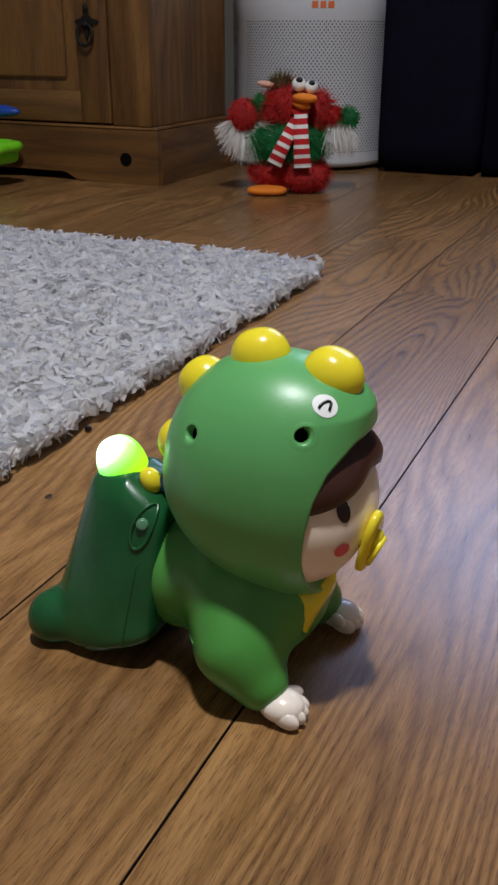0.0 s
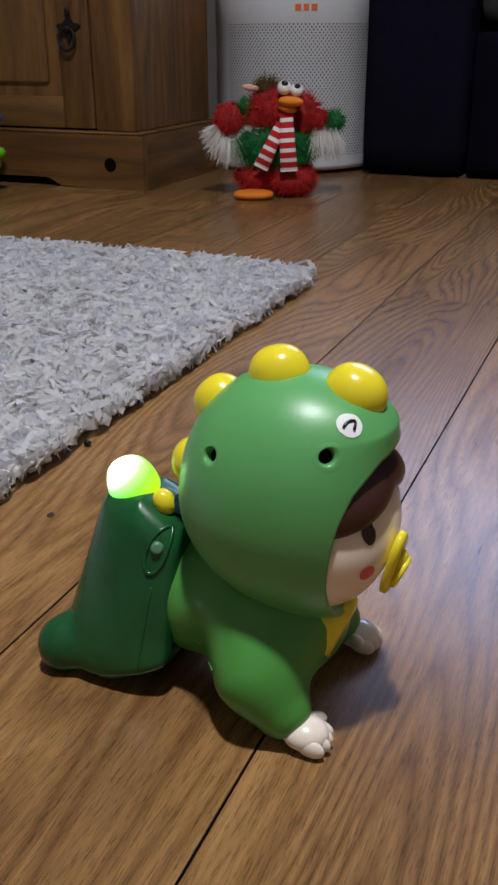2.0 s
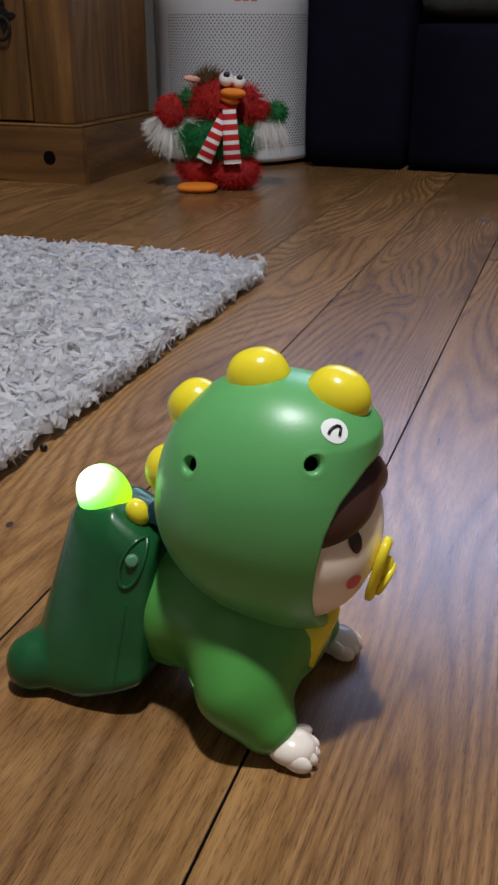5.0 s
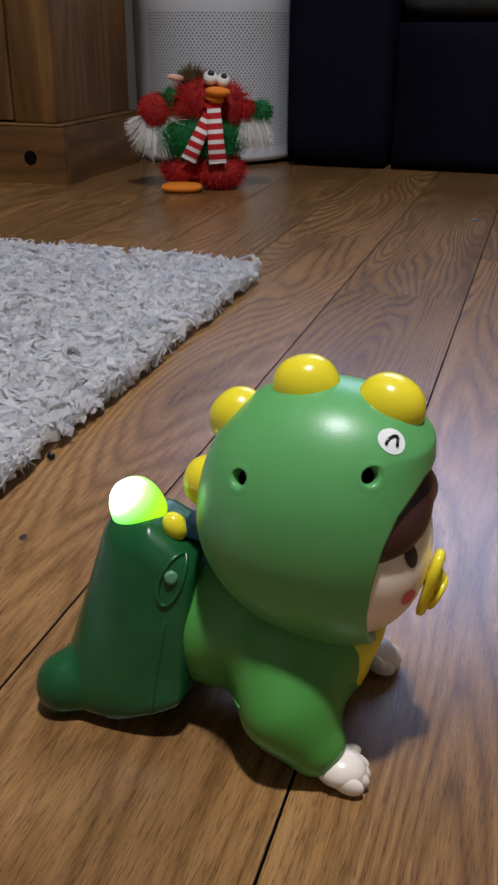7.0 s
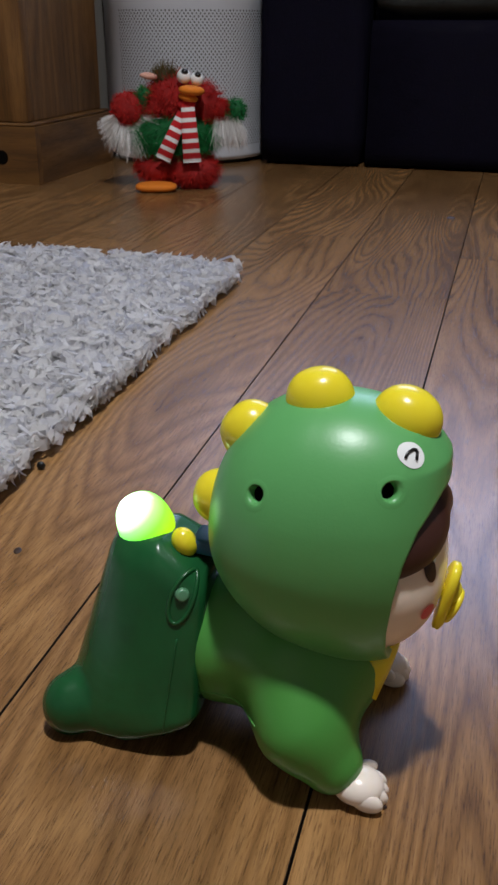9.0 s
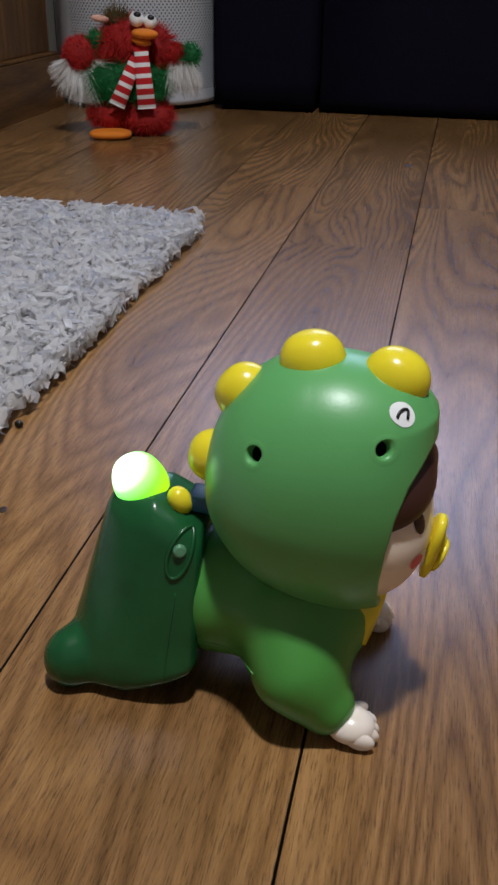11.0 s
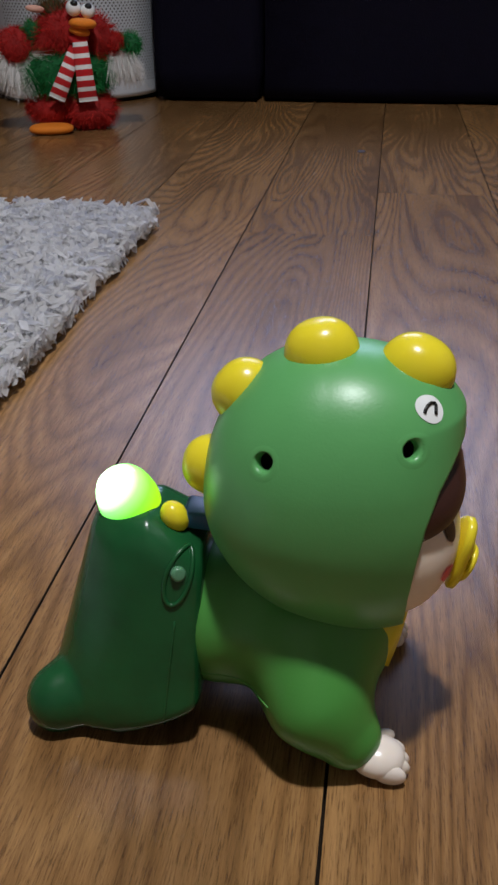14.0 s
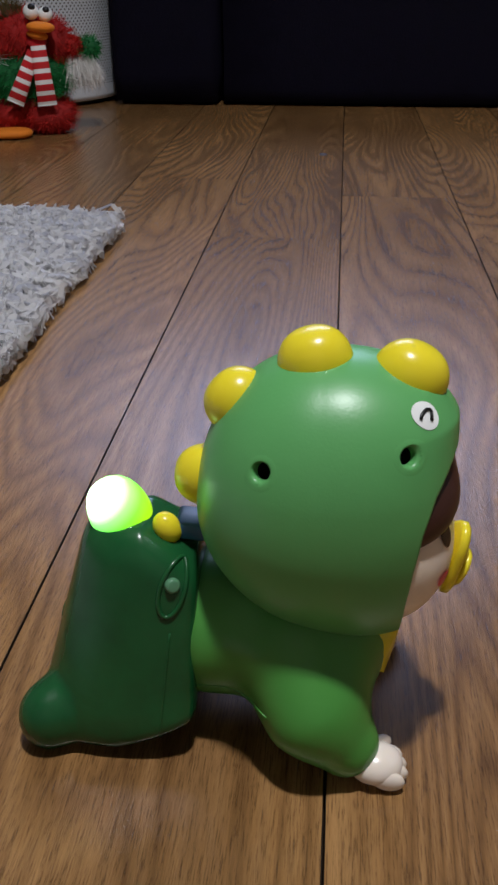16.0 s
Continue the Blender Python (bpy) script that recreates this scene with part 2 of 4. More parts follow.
def glowing_cap():
    """The lit translucent cap: yellow-green plastic, brightest over the bulb."""
    m, nt, b = material("lit_translucent_cap")
    co = nt.nodes.new("ShaderNodeTexCoord")
    d = nt.nodes.new("ShaderNodeVectorMath")
    d.operation = "DISTANCE"
    d.inputs[1].default_value = (-0.0025, -0.0045, 0.0125)
    nt.links.new(co.outputs["Object"], d.inputs[0])
    r = ramp(nt, d.outputs["Value"], [(0.0, (0.85, 1.0, 0.88)), (0.0085, (0.50, 1.0, 0.50)), (0.0130, (0.10, 0.90, 0.10)), (0.0170, (0.12, 0.88, 0.01)), (0.0215, (0.45, 0.70, 0.0))])
    s = ramp(nt, d.outputs["Value"], [(0.0, (0.8, 0.8, 0.8)), (0.0060, (0.45, 0.45, 0.45)), (0.0100, (0.17, 0.17, 0.17)), (0.0140, (0.11, 0.11, 0.11)), (0.020, (0.075, 0.075, 0.075))])
    mu = nt.nodes.new("ShaderNodeMath")
    mu.operation, mu.inputs[1].default_value = "MULTIPLY", 14.0
    nt.links.new(s.outputs[0], mu.inputs[0])
    nt.links.new(r.outputs[0], b.inputs["Emission Color"])
    nt.links.new(mu.outputs[0], b.inputs["Emission Strength"])
    b.inputs["Base Color"].default_value = (0.42, 0.66, 0.03, 1)
    b.inputs["Roughness"].default_value = 0.2
    return m


GLOW = glowing_cap()
GLASS, _, _glass = material("window_glass")
_glass.inputs["Transmission Weight"].default_value = 1.0
_glass.inputs["Roughness"].default_value = 0.02

# ---- mesh helpers ----


def mesh_of(name, verts, faces, mats, slots=None, smooth=True):
    me = bpy.data.meshes.new(name)
    me.from_pydata([tuple(map(float, v)) for v in verts], [], faces)
    for m in mats if isinstance(mats, (list, tuple)) else [mats]:
        me.materials.append(m)
    if slots is not None:
        me.polygons.foreach_set("material_index", np.asarray(slots, dtype=np.int32))
    me.polygons.foreach_set("use_smooth", np.full(len(me.polygons), smooth))
    me.update()
    return me


def part(name, shape, mat, parent=None, label="", place=None, smooth=True):
    """Links a bmesh, or a pair of vertices and faces, as one mesh object under a thing or part."""
    if isinstance(shape, bmesh.types.BMesh):
        me = bpy.data.meshes.new(name)
        shape.to_mesh(me)
        shape.free()
        me.materials.append(mat)
        me.polygons.foreach_set("use_smooth", np.full(len(me.polygons), smooth))
    else:
        me = mesh_of(name, shape[0], shape[1], mat, shape[2] if len(shape) > 2 else None, smooth)
    ob = new(name, me)
    if place is not None:
        ob.matrix_basis = place
    if parent is not None:
        ob.parent = parent
    if label:
        tagged(ob, label)
    return ob


def thing(name, place, label, category, group="", kind=""):
    ob = new(name)
    ob.empty_display_size = 0.02
    ob.matrix_basis = place
    return tagged(ob, label, category, group, kind)


def box(x0, x1, y0, y1, z0, z1, bevel=0.0, segs=2):
    bm = bmesh.new()
    bmesh.ops.create_cube(bm, size=1, matrix=Matrix.LocRotScale(((x0 + x1) / 2, (y0 + y1) / 2, (z0 + z1) / 2), None, (x1 - x0, y1 - y0, z1 - z0)))
    if bevel:
        bmesh.ops.bevel(bm, geom=bm.edges[:], offset=bevel, segments=segs, profile=0.5, affect="EDGES")
    return bm


def ellipsoid(c, r, turn=(0, 0, 0), nu=32, nv=20, power=1.0):
    """Vertices and faces of an ellipsoid; power under 1 makes it boxier."""
    rot = Euler([radians(a) for a in turn]).to_matrix()
    verts, faces = [], []
    for j in range(nv + 1):
        th = math.pi * j / nv
        for i in range(nu):
            ph = 2 * math.pi * i / nu
            d = [math.sin(th) * math.cos(ph), math.sin(th) * math.sin(ph), math.cos(th)]
            d = [math.copysign(abs(k) ** power, k) for k in d]
            verts.append(tuple(Vector(c) + rot @ Vector([a * b for a, b in zip(d, r)])))
    for j in range(nv):
        for i in range(nu):
            a, b2 = j * nu + i, j * nu + (i + 1) % nu
            faces.append((a, a + nu, b2 + nu, b2))
    return verts, faces


def merge(*pieces):
    verts, faces, slots = [], [], []
    for k, p in enumerate(pieces):
        n = len(verts)
        verts += list(p[0])
        faces += [tuple(i + n for i in f) for f in p[1]]
        slots += [p[2] if len(p) > 2 else 0] * len(p[1])
    return verts, faces, slots


def tube(points, radius, sides=10, closed=False):
    pts = [Vector(p) for p in points]
    verts, faces, n = [], [], len(pts)
    for i, p in enumerate(pts):
        a, b = (pts[(i - 1) % n], pts[(i + 1) % n]) if closed else (pts[max(0, i - 1)], pts[min(n - 1, i + 1)])
        d = (b - a).normalized()
        u = d.orthogonal().normalized() if i == 0 else (u - d * u.dot(d)).normalized()
        v = d.cross(u)
        r = radius[i] if isinstance(radius, (list, tuple)) else radius
        verts += [tuple(p + r * (math.cos(2 * math.pi * k / sides) * u + math.sin(2 * math.pi * k / sides) * v)) for k in range(sides)]
    for i in range(n if closed else n - 1):
        for k in range(sides):
            a, b = i * sides + k, i * sides + (k + 1) % sides
            c = ((i + 1) % n) * sides
            faces.append((a, b, c + (k + 1) % sides, c + k))
    if not closed:
        faces += [tuple(range(sides))[::-1], tuple(range((n - 1) * sides, n * sides))]
    return verts, faces


def extrude_outline(outline, depth, axis="y"):
    """A plate from an outline of (a, b) pairs in the xz plane, depth along y."""
    n = len(outline)
    verts = [(a, 0, b) for a, b in outline] + [(a, depth, b) for a, b in outline]
    faces = [tuple(range(n)), tuple(range(2 * n - 1, n - 1, -1))]
    faces += [(i, i + n, (i + 1) % n + n, (i + 1) % n) for i in range(n)]
    return verts, faces


def ribbons(roots, tips, width, rng, bend=0.3, segs=2, blunt=0.55, curl=0.0):
    """Flat tapered strands from roots to tips, each bent its own way: one island a strand."""
    roots, tips = np.asarray(roots, float), np.asarray(tips, float)
    n = len(roots)
    d = tips - roots
    length = np.linalg.norm(d, axis=1, keepdims=True)
    side = np.cross(d, rng.normal(size=(n, 3)))
    side /= np.linalg.norm(side, axis=1, keepdims=True) + 1e-9
    out = rng.normal(size=(n, 3)) * length * bend
    w = width * rng.uniform(0.6, 1.3, size=(n, 1))
    rows = []
    for k in range(segs + 1):
        s = k / segs
        p = roots + d * s + out * (s * s * (1.0 if segs == 1 else 0.6)) + out * (curl * math.sin(2.2 * math.pi * s))
        taper = (1 - blunt * s) if s < 1 else 0.85 - blunt
        rows += [p - side * w * taper / 2, p + side * w * taper / 2]
    verts = np.stack(rows, 1).reshape(-1, 3)
    per = 2 * (segs + 1)
    base = np.arange(n)[:, None] * per
    quads = np.concatenate([base + np.array([[2 * k, 2 * k + 1, 2 * k + 3, 2 * k + 2]]) for k in range(segs)], 0)
    return verts, quads.tolist()


def fur_on(c, r, count, length, width, rng, droop=0.3, zmin=-1.0, bend=0.35):
    """Strands all over an ellipsoid."""
    d = rng.normal(size=(count * 2, 3))
    d /= np.linalg.norm(d, axis=1, keepdims=True)
    d = d[d[:, 2] > zmin][:count]
    roots = np.asarray(c) + d * np.asarray(r) * 0.96
    comb = np.array([list(noise.noise_vector(tuple(p * 75))) for p in roots])
    out = d + np.array([0, 0, -droop]) + comb * 0.75 + rng.normal(size=d.shape) * 0.16
    out /= np.linalg.norm(out, axis=1, keepdims=True)
    tips = roots + out * length * rng.uniform(0.6, 1.25, size=(len(d), 1))
    return ribbons(roots, tips, width, rng, bend)

# ---- the room ----
X0, X1, Y0, Y1, HIGH = -1.6, 2.0, -1.6, 2.95, 2.4


def structure(name, bm, mat, label):
    return tagged(part(name, bm, mat, smooth=False), label, name.split("_")[0], kind="structure")


floor = structure("floor", box(X0, X1, Y0, Y1, -0.06, -0.008), UNDERLAY, "oak-look laminate plank floor with dark joints")
structure("ceiling", box(X0, X1, Y0, Y1, HIGH, HIGH + 0.1), CEILING_PAINT, "plain white painted ceiling")
structure("wall_west", box(X0 - 0.12, X0, Y0 - 0.12, Y1 + 0.12, -0.06, HIGH), WALL_PAINT, "plain painted wall behind the cabinet end")
structure("wall_east", box(X1, X1 + 0.12, Y0 - 0.12, Y1 + 0.12, -0.06, HIGH), WALL_PAINT, "plain painted wall")
# added block, shades the gap between cabinet and purifier
structure("wall_alcove", box(X0, -0.743, 1.835, Y1, -0.0595, HIGH), WALL_PAINT, "plain painted wall behind the pine cabinet")
structure("wall_south", box(X0, X1, Y0 - 0.12, Y0, -0.06, HIGH), WALL_PAINT, "plain painted wall behind the camera")
WIN_X0, WIN_X1, WIN_Z0, WIN_Z1 = -0.66, 0.76, 1.14, 2.02


def wall_with_opening():
    bm = bmesh.new()
    for x0, x1, z0, z1 in ((X0, WIN_X0, -0.06, HIGH), (WIN_X1, X1, -0.06, HIGH), (WIN_X0, WIN_X1, -0.06, WIN_Z0), (WIN_X0, WIN_X1, WIN_Z1, HIGH)):
        bmesh.ops.create_cube(bm, size=1, matrix=Matrix.LocRotScale(((x0 + x1) / 2, Y1 + 0.06, (z0 + z1) / 2), None, (x1 - x0, 0.12, z1 - z0)))
    return bm


structure("wall_north", wall_with_opening(), WALL_PAINT, "plain painted wall behind the sofa")

# ---- the crawling toy ----
U = 0.15
TOY = (0.173, 0.0356, 0.0)
MID = 0.33


BUTTON = [-0.566, 0.2, 0.502]


def toy_figure():
    """One moulded figure: hood, face, fringe, bib, jacket, trousers and paws. Lengths in units of U, the right paw at the origin."""
    groups = {}

    def put(key, piece):
        groups.setdefault(key, []).append(piece)


    def smooth_min(a, b, k):
        h = max(k - abs(a - b), 0) / k
        return min(a, b) - h * h * k / 4

    def capsule(p, a, b, ra, rb):
        ab, ap = b - a, p - a
        t = min(1, max(0, ap.dot(ab) / ab.length_squared))
        return (ap - ab * t).length - (ra + (rb - ra) * t)

    def ell(p, c, r):
        q = Vector([(p[i] - c[i]) / r[i] for i in range(3)])
        return (q.length - 1) * min(r)

    def blown(field, centre, nu, nv, slot, reach=1.2):
        """The skin of a solid seen from its centre."""
        verts, faces = [], []
        c = Vector(centre)
        for j in range(nv + 1):
            th = math.pi * j / nv
            for i in range(nu):
                ph = 2 * math.pi * i / nu
                d = Vector((math.sin(th) * math.cos(ph), math.sin(th) * math.sin(ph), math.cos(th)))
                t = 0.02
                for _ in range(50):
                    s = -field(c + d * t)
                    if s < 0.0006 or t > reach:
                        break
                    t += s * 0.9
                p = c + d * t
                verts.append((p.x, p.y, max(p.z, 0.004)))
        for j in range(nv):
            for i in range(nu):
                a, b = j * nu + i, j * nu + (i + 1) % nu
                faces.append((a, a + nu, b + nu, b))
        put("trousers" if slot == 1 else "body", (verts, faces, slot))

    V = Vector

    def mirror(p):
        return V((p[0], 2 * MID - p[1], p[2]))

    # trousers: a tapering sack with two feet
    def trousers(p):
        z = min(max(p.z, 0.0), 0.62)
        k = z / 0.62
        cx = -0.700 + 0.078 * k
        hx = 0.290 - 0.098 * k
        hy = 0.308 - 0.180 * k ** 1.1
        # height of the sloped top
        top = 0.628 - 0.05 * (p.x + 0.75) - 0.55 * max(0.0, p.x + 0.655)
        tuck = 1 - 0.13 * max(0.0, 1 - z / 0.15) ** 2
        q = V(((p.x - cx) / hx, (p.y - MID) / (hy * tuck)))
        e = 3.1 - 0.8 * k
        side = ((abs(q.x) ** e + abs(q.y) ** e) ** (1 / e) - 1) * 0.17
        s = -smooth_min(-side, -(p.z - top), 0.085)
        # the waist ends in a flat seam
        s = -smooth_min(-s, -(p.x + 0.506), 0.02)
        s = -smooth_min(-s, p.z - 0.008 - 0.42 * max(0.0, p.x + 0.72), 0.055)
        for f in (V((-0.918, 0.115, 0.086)), mirror((-0.918, 0.115, 0.086))):
            s = smooth_min(s, ell(p, f, (0.080, 0.085, 0.096)), 0.04)
        return s

    blown(trousers, (-0.74, MID, 0.22), 170, 120, 1)

    # jacket: chest and two sleeves
    def jacket(p):
        s = capsule(p, V((-0.47, MID, 0.28)), V((-0.24, MID, 0.30)), 0.206, 0.225)
        s = smooth_min(s, ell(p, (-0.16, MID, 0.28), (0.15, 0.20, 0.17)), 0.12)
        for a, e, b in (((-0.27, 0.185, 0.33), (-0.195, 0.095, 0.195), (-0.105, 0.075, 0.10)),):
            for g in (lambda v: V(v), mirror):
                arm = smooth_min(capsule(p, g(a), g(e), 0.128, 0.118), capsule(p, g(e), g(b), 0.118, 0.090), 0.07)
                s = smooth_min(s, arm, 0.10)
        s = max(s, -(p.x + 0.530))
        return max(s, 0.006 - p.z)

    blown(jacket, (-0.30, MID, 0.27), 120, 80, 0)

    # paws with fingers
    for g in (lambda v: V(v), mirror):
        sgn = 1 if g((0, 0, 0)).y < MID else -1
        put("paw" if sgn > 0 else "paw_far", (*ellipsoid(g((-0.024, 0.058, 0.050)), (0.074, 0.066, 0.049), nu=24, nv=14), 3))
        for k in range(4):
            f = g((0.022 - 0.010 * abs(k - 1.4), 0.013 + 0.031 * k, 0.036))
            put("paw" if sgn > 0 else "paw_far", (*ellipsoid(f, (0.046, 0.0205, 0.031), (0, 10, 0), nu=16, nv=10), 3))
        put("paw" if sgn > 0 else "paw_far", (*ellipsoid(g((-0.012, 0.118, 0.06)), (0.036, 0.018, 0.024), (0, 0, 25 * sgn), nu=16, nv=10), 3))

    # face ball, fringe, bib
    FC, FR = V((-0.115, MID, 0.622)), V((0.262, 0.275, 0.258))
    hc, hr = V((-0.115, MID, 0.66)), V((0.300, 0.288, 0.29))

    def squarer(d, e=2.6):
        """A direction pushed outwards to a rounded square plan."""
        h = math.hypot(d.x, d.y)
        if h < 1e-6:
            return d
        k = ((abs(d.x) / h) ** e + (abs(d.y) / h) ** e) ** (-1 / e)
        k = 1 + (k - 1) * min(1, h * 1.2)
        return V((d.x * k, d.y * k, d.z))

    fv, ff = ellipsoid((0, 0, 0), (1, 1, 1), nu=72, nv=44)
    put("face", ([tuple(FC + V([a * b for a, b in zip(squarer(V(v)), FR)])) for v in fv], ff, 2))
    verts, faces = [], []
    nu, nv = 96, 26
    for i in range(nu):
        ph = 2 * math.pi * i / nu
        y = math.sin(ph)
        low = 0.776 - 0.084 * abs(y) ** 1.5
        thb = math.acos(max(-1, min(1, (low - hc.z) / hr.z)))
        for j in range(nv + 1):
            th = thb * j / nv
            k = 1.0 - 0.075 * max(0.0, (j - nv + 5) / 5) ** 2
            q = squarer(V((math.sin(th) * math.cos(ph), math.sin(th) * y, math.cos(th))))
            verts.append((hc.x + k * hr.x * q.x, hc.y + k * hr.y * q.y, hc.z + hr.z * q.z))
    for i in range(nu):
        for j in range(nv):
            a, b = i * (nv + 1) + j, ((i + 1) % nu) * (nv + 1) + j
            faces.append((a, a + 1, b + 1, b))
    put("fringe", (verts, faces, 4))
    # collar with two points
    vs, fs, n = [], [], 48
    for k in range(n + 1):
        a = radians(-88 + 176 * k / n)
        low = 0.205 + 0.11 * abs(math.cos(2 * a)) ** 0.8
        for r, z in ((0.0, 0.37), (0.014, 0.37), (0.022, (0.37 + low) / 2), (0.018, low + 0.006), (0.006, low), (-0.02, low + 0.01)):
            vs.append((-0.112 + (0.128 + r) * math.cos(a), MID + (0.145 + r) * math.sin(a), z))
    for k in range(n):
        for m in range(5):
            p0 = k * 6 + m
            fs.append((p0, p0 + 1, p0 + 7, p0 + 6))
    put("collar", (vs, fs, 5))

    # hood: an egg open at the front, with a snout-like brim
    HC, HR = V((-0.180, MID, 0.692)), V((0.333, 0.313, 0.402))

    def hood_at(d):
        if d.z > 0:
            h, e = math.hypot(d.x, d.y), 2.14
            k = (h ** e + d.z ** e) ** (-1 / e) * d.length
            d = d * (1 + (k - 1) * min(1, 3 * d.z))
        d = squarer(d, 2.3)
        x, y, z = d.x * HR.x, d.y * HR.y, d.z * HR.z
        x += 0.085 * max(0.0, -z / 0.40) ** 1.6
        z *= 1.0 if z > 0 else 0.908
        up = max(0.0, min(1.0, (z - 0.10) / 0.16)) * max(0.0, min(1.0, (x + 0.02) / 0.2))
        x += 0.046 * up * up * max(0, 1 - (y / 0.26) ** 2)
        z += 0.012 * up
        low = max(0.0, min(1.0, (-z - 0.22) / 0.2))
        x += 0.05 * low * max(0, d.x + 0.2)
        return HC + V((x, y, z))

    def edge_x(z):
        pts = [(0.25, 0.030), (0.34, 0.022), (0.45, 0.016), (0.55, 0.018), (0.65, 0.028), (0.75, 0.045), (0.83, 0.072), (0.90, 0.120), (0.94, 0.2), (1.1, 0.4)]
        for (za, xa), (zb, xb) in zip(pts, pts[1:]):
            if z <= zb:
                return xa + (xb - xa) * max(0, (z - za) / (zb - za))
        return 0.3

    nphi, nth = 240, 120
    verts, faces = [], []
    for i in range(nphi):
        ph = 2 * math.pi * i / nphi

        def at(th):
            return hood_at(V((-math.cos(th), math.sin(th) * math.cos(ph), math.sin(th) * math.sin(ph))))
        lo, hi = 1.2, 3.0
        for _ in range(40):
            mid = (lo + hi) / 2
            p = at(mid)
            if p.x < edge_x(p.z):
                lo = mid
            else:
                hi = mid
        for j in range(nth + 1):
            verts.append(tuple(at(lo * j / nth)))
        rim = V(verts[-1])
        for k in (0.012, 0.035):
            verts.append(tuple(rim + (HC - rim).normalized() * k + V((0.006 if k < 0.02 else 0, 0, 0))))
    w = nth + 3
    for i in range(nphi):
        for j in range(w - 1):
            a, b = i * w + j, ((i + 1) % nphi) * w + j
            faces.append((a, b, b + 1, a + 1))
    hood_skin = (verts, faces)

    # printed and pressed marks that follow the surface
    def patch(key, surface, d0, size_a, size_b, turn, slot, lift, dish=0.0, rings=5, spokes=28, up=V((0, 0, 1)), bow=0.0):
        d0 = V(d0).normalized()
        c = surface(d0)
        nrm = (c - surface.centre).normalized()
        a = up.cross(nrm).normalized()
        b = nrm.cross(a)
        ca, sa = math.cos(radians(turn)), math.sin(radians(turn))
        vs, fs = [], []
        for j in range(rings + 1):
            for i in range(spokes):
                t = 2 * math.pi * i / spokes
                u, v = size_a * j / rings * math.cos(t), size_b * j / rings * math.sin(t)
                u, v = ca * u - sa * v, sa * u + ca * v
                q = c + a * u + b * v
                q = surface.project(q)
                n2 = (q - surface.centre).normalized()
                vs.append(tuple(q + n2 * (lift - dish * (1 - j / rings))))
        for j in range(rings):
            for i in range(spokes):
                p0, p1 = j * spokes + i, j * spokes + (i + 1) % spokes
                fs.append((p0, p0 + spokes, p1 + spokes, p1))
        put(key, (vs, fs, slot))

    class Skin:
        def __init__(self, fn, centre, radii):
            self.fn, self.centre, self.radii = fn, centre, radii

        def __call__(self, d):
            return self.fn(d)

        def project(self, q):
            d = V([(q[i] - self.centre[i]) / self.radii[i] for i in range(3)]).normalized()
            return self.fn(d)

    hood = Skin(hood_at, HC, HR)
    face = Skin(lambda d: FC + V([a * b for a, b in zip(squarer(d), FR)]), FC, FR)

    def toward(skin, x, y, z):
        return V([(q - c) / r for q, c, r in zip((x, y, z), skin.centre, skin.radii)])

    def aim(skin, x, z, s):
        """The direction of the surface point at x and z, on the side s."""
        u, w = (x - skin.centre.x) / skin.radii.x, (z - skin.centre.z) / skin.radii.z
        for _ in range(30):
            d = V((u, s * math.sqrt(max(0.02, 1 - u * u - w * w)), w)).normalized()
            p = skin(d)
            u += 0.5 * (x - p.x) / skin.radii.x
            w += 0.5 * (z - p.z) / skin.radii.z
        return d

    # eye holes: the skin is cut away and a cup with a soft lip and a painted dark floor set in
    holes = [aim(hood, hx, hz, s).normalized() for s in (-1, 1) for hx, hz in ((-0.332, 0.903), (-0.002, 0.943))]
    R_HOLE = 0.0232
    middles = [hood(d) for d in holes]
    kept = []
    for f in hood_skin[1]:
        c = (V(hood_skin[0][f[0]]) + V(hood_skin[0][f[2]])) / 2
        if all((c - m).length > R_HOLE * 1.5 for m in middles):
            kept.append(f)
    put("hood", (hood_skin[0], kept, 9))
    for which, (d0, c) in enumerate(zip(holes, middles)):
        nrm = (c - HC).normalized()
        a = V((0, 0, 1)).cross(nrm).normalized()
        b = nrm.cross(a)
        true = (hood.project(c + a * 0.012) - hood.project(c - a * 0.012)).cross(hood.project(c + b * 0.012) - hood.project(c - b * 0.012)).normalized()
        nrm = true if true.dot(nrm) > 0 else -true
        a = V((0, 0, 1)).cross(nrm).normalized()
        b = nrm.cross(a)
        for slot, rings in ((9, ((2.0, -0.0004), (1.85, 0.0001), (1.66, 0.0004), (1.5, 0.0005), (1.34, 0.0005), (1.2, 0.0), (1.08, -0.0032), (1.0, -0.009), (0.88, -0.024))), (11, ((0.88, -0.024), (0.80, -0.034), (0.4, -0.040), (0.01, -0.041)))):
            vs, fs, n = [], [], 48
            for r, lift in rings:
                for i in range(n):
                    t = 2 * math.pi * i / n
                    q = c + (a * math.cos(t) * 0.95 + b * math.sin(t)) * r * R_HOLE
                    q = hood.project(q) if r > 1.1 else q
                    vs.append(tuple(q + nrm * lift))
            for j in range(len(rings) - 1):
                for i in range(n):
                    p0, p1 = j * n + i, j * n + (i + 1) % n
                    fs.append((p0, p1, p1 + n, p0 + n))
            put(("eye_hole", which), (vs, fs, slot))

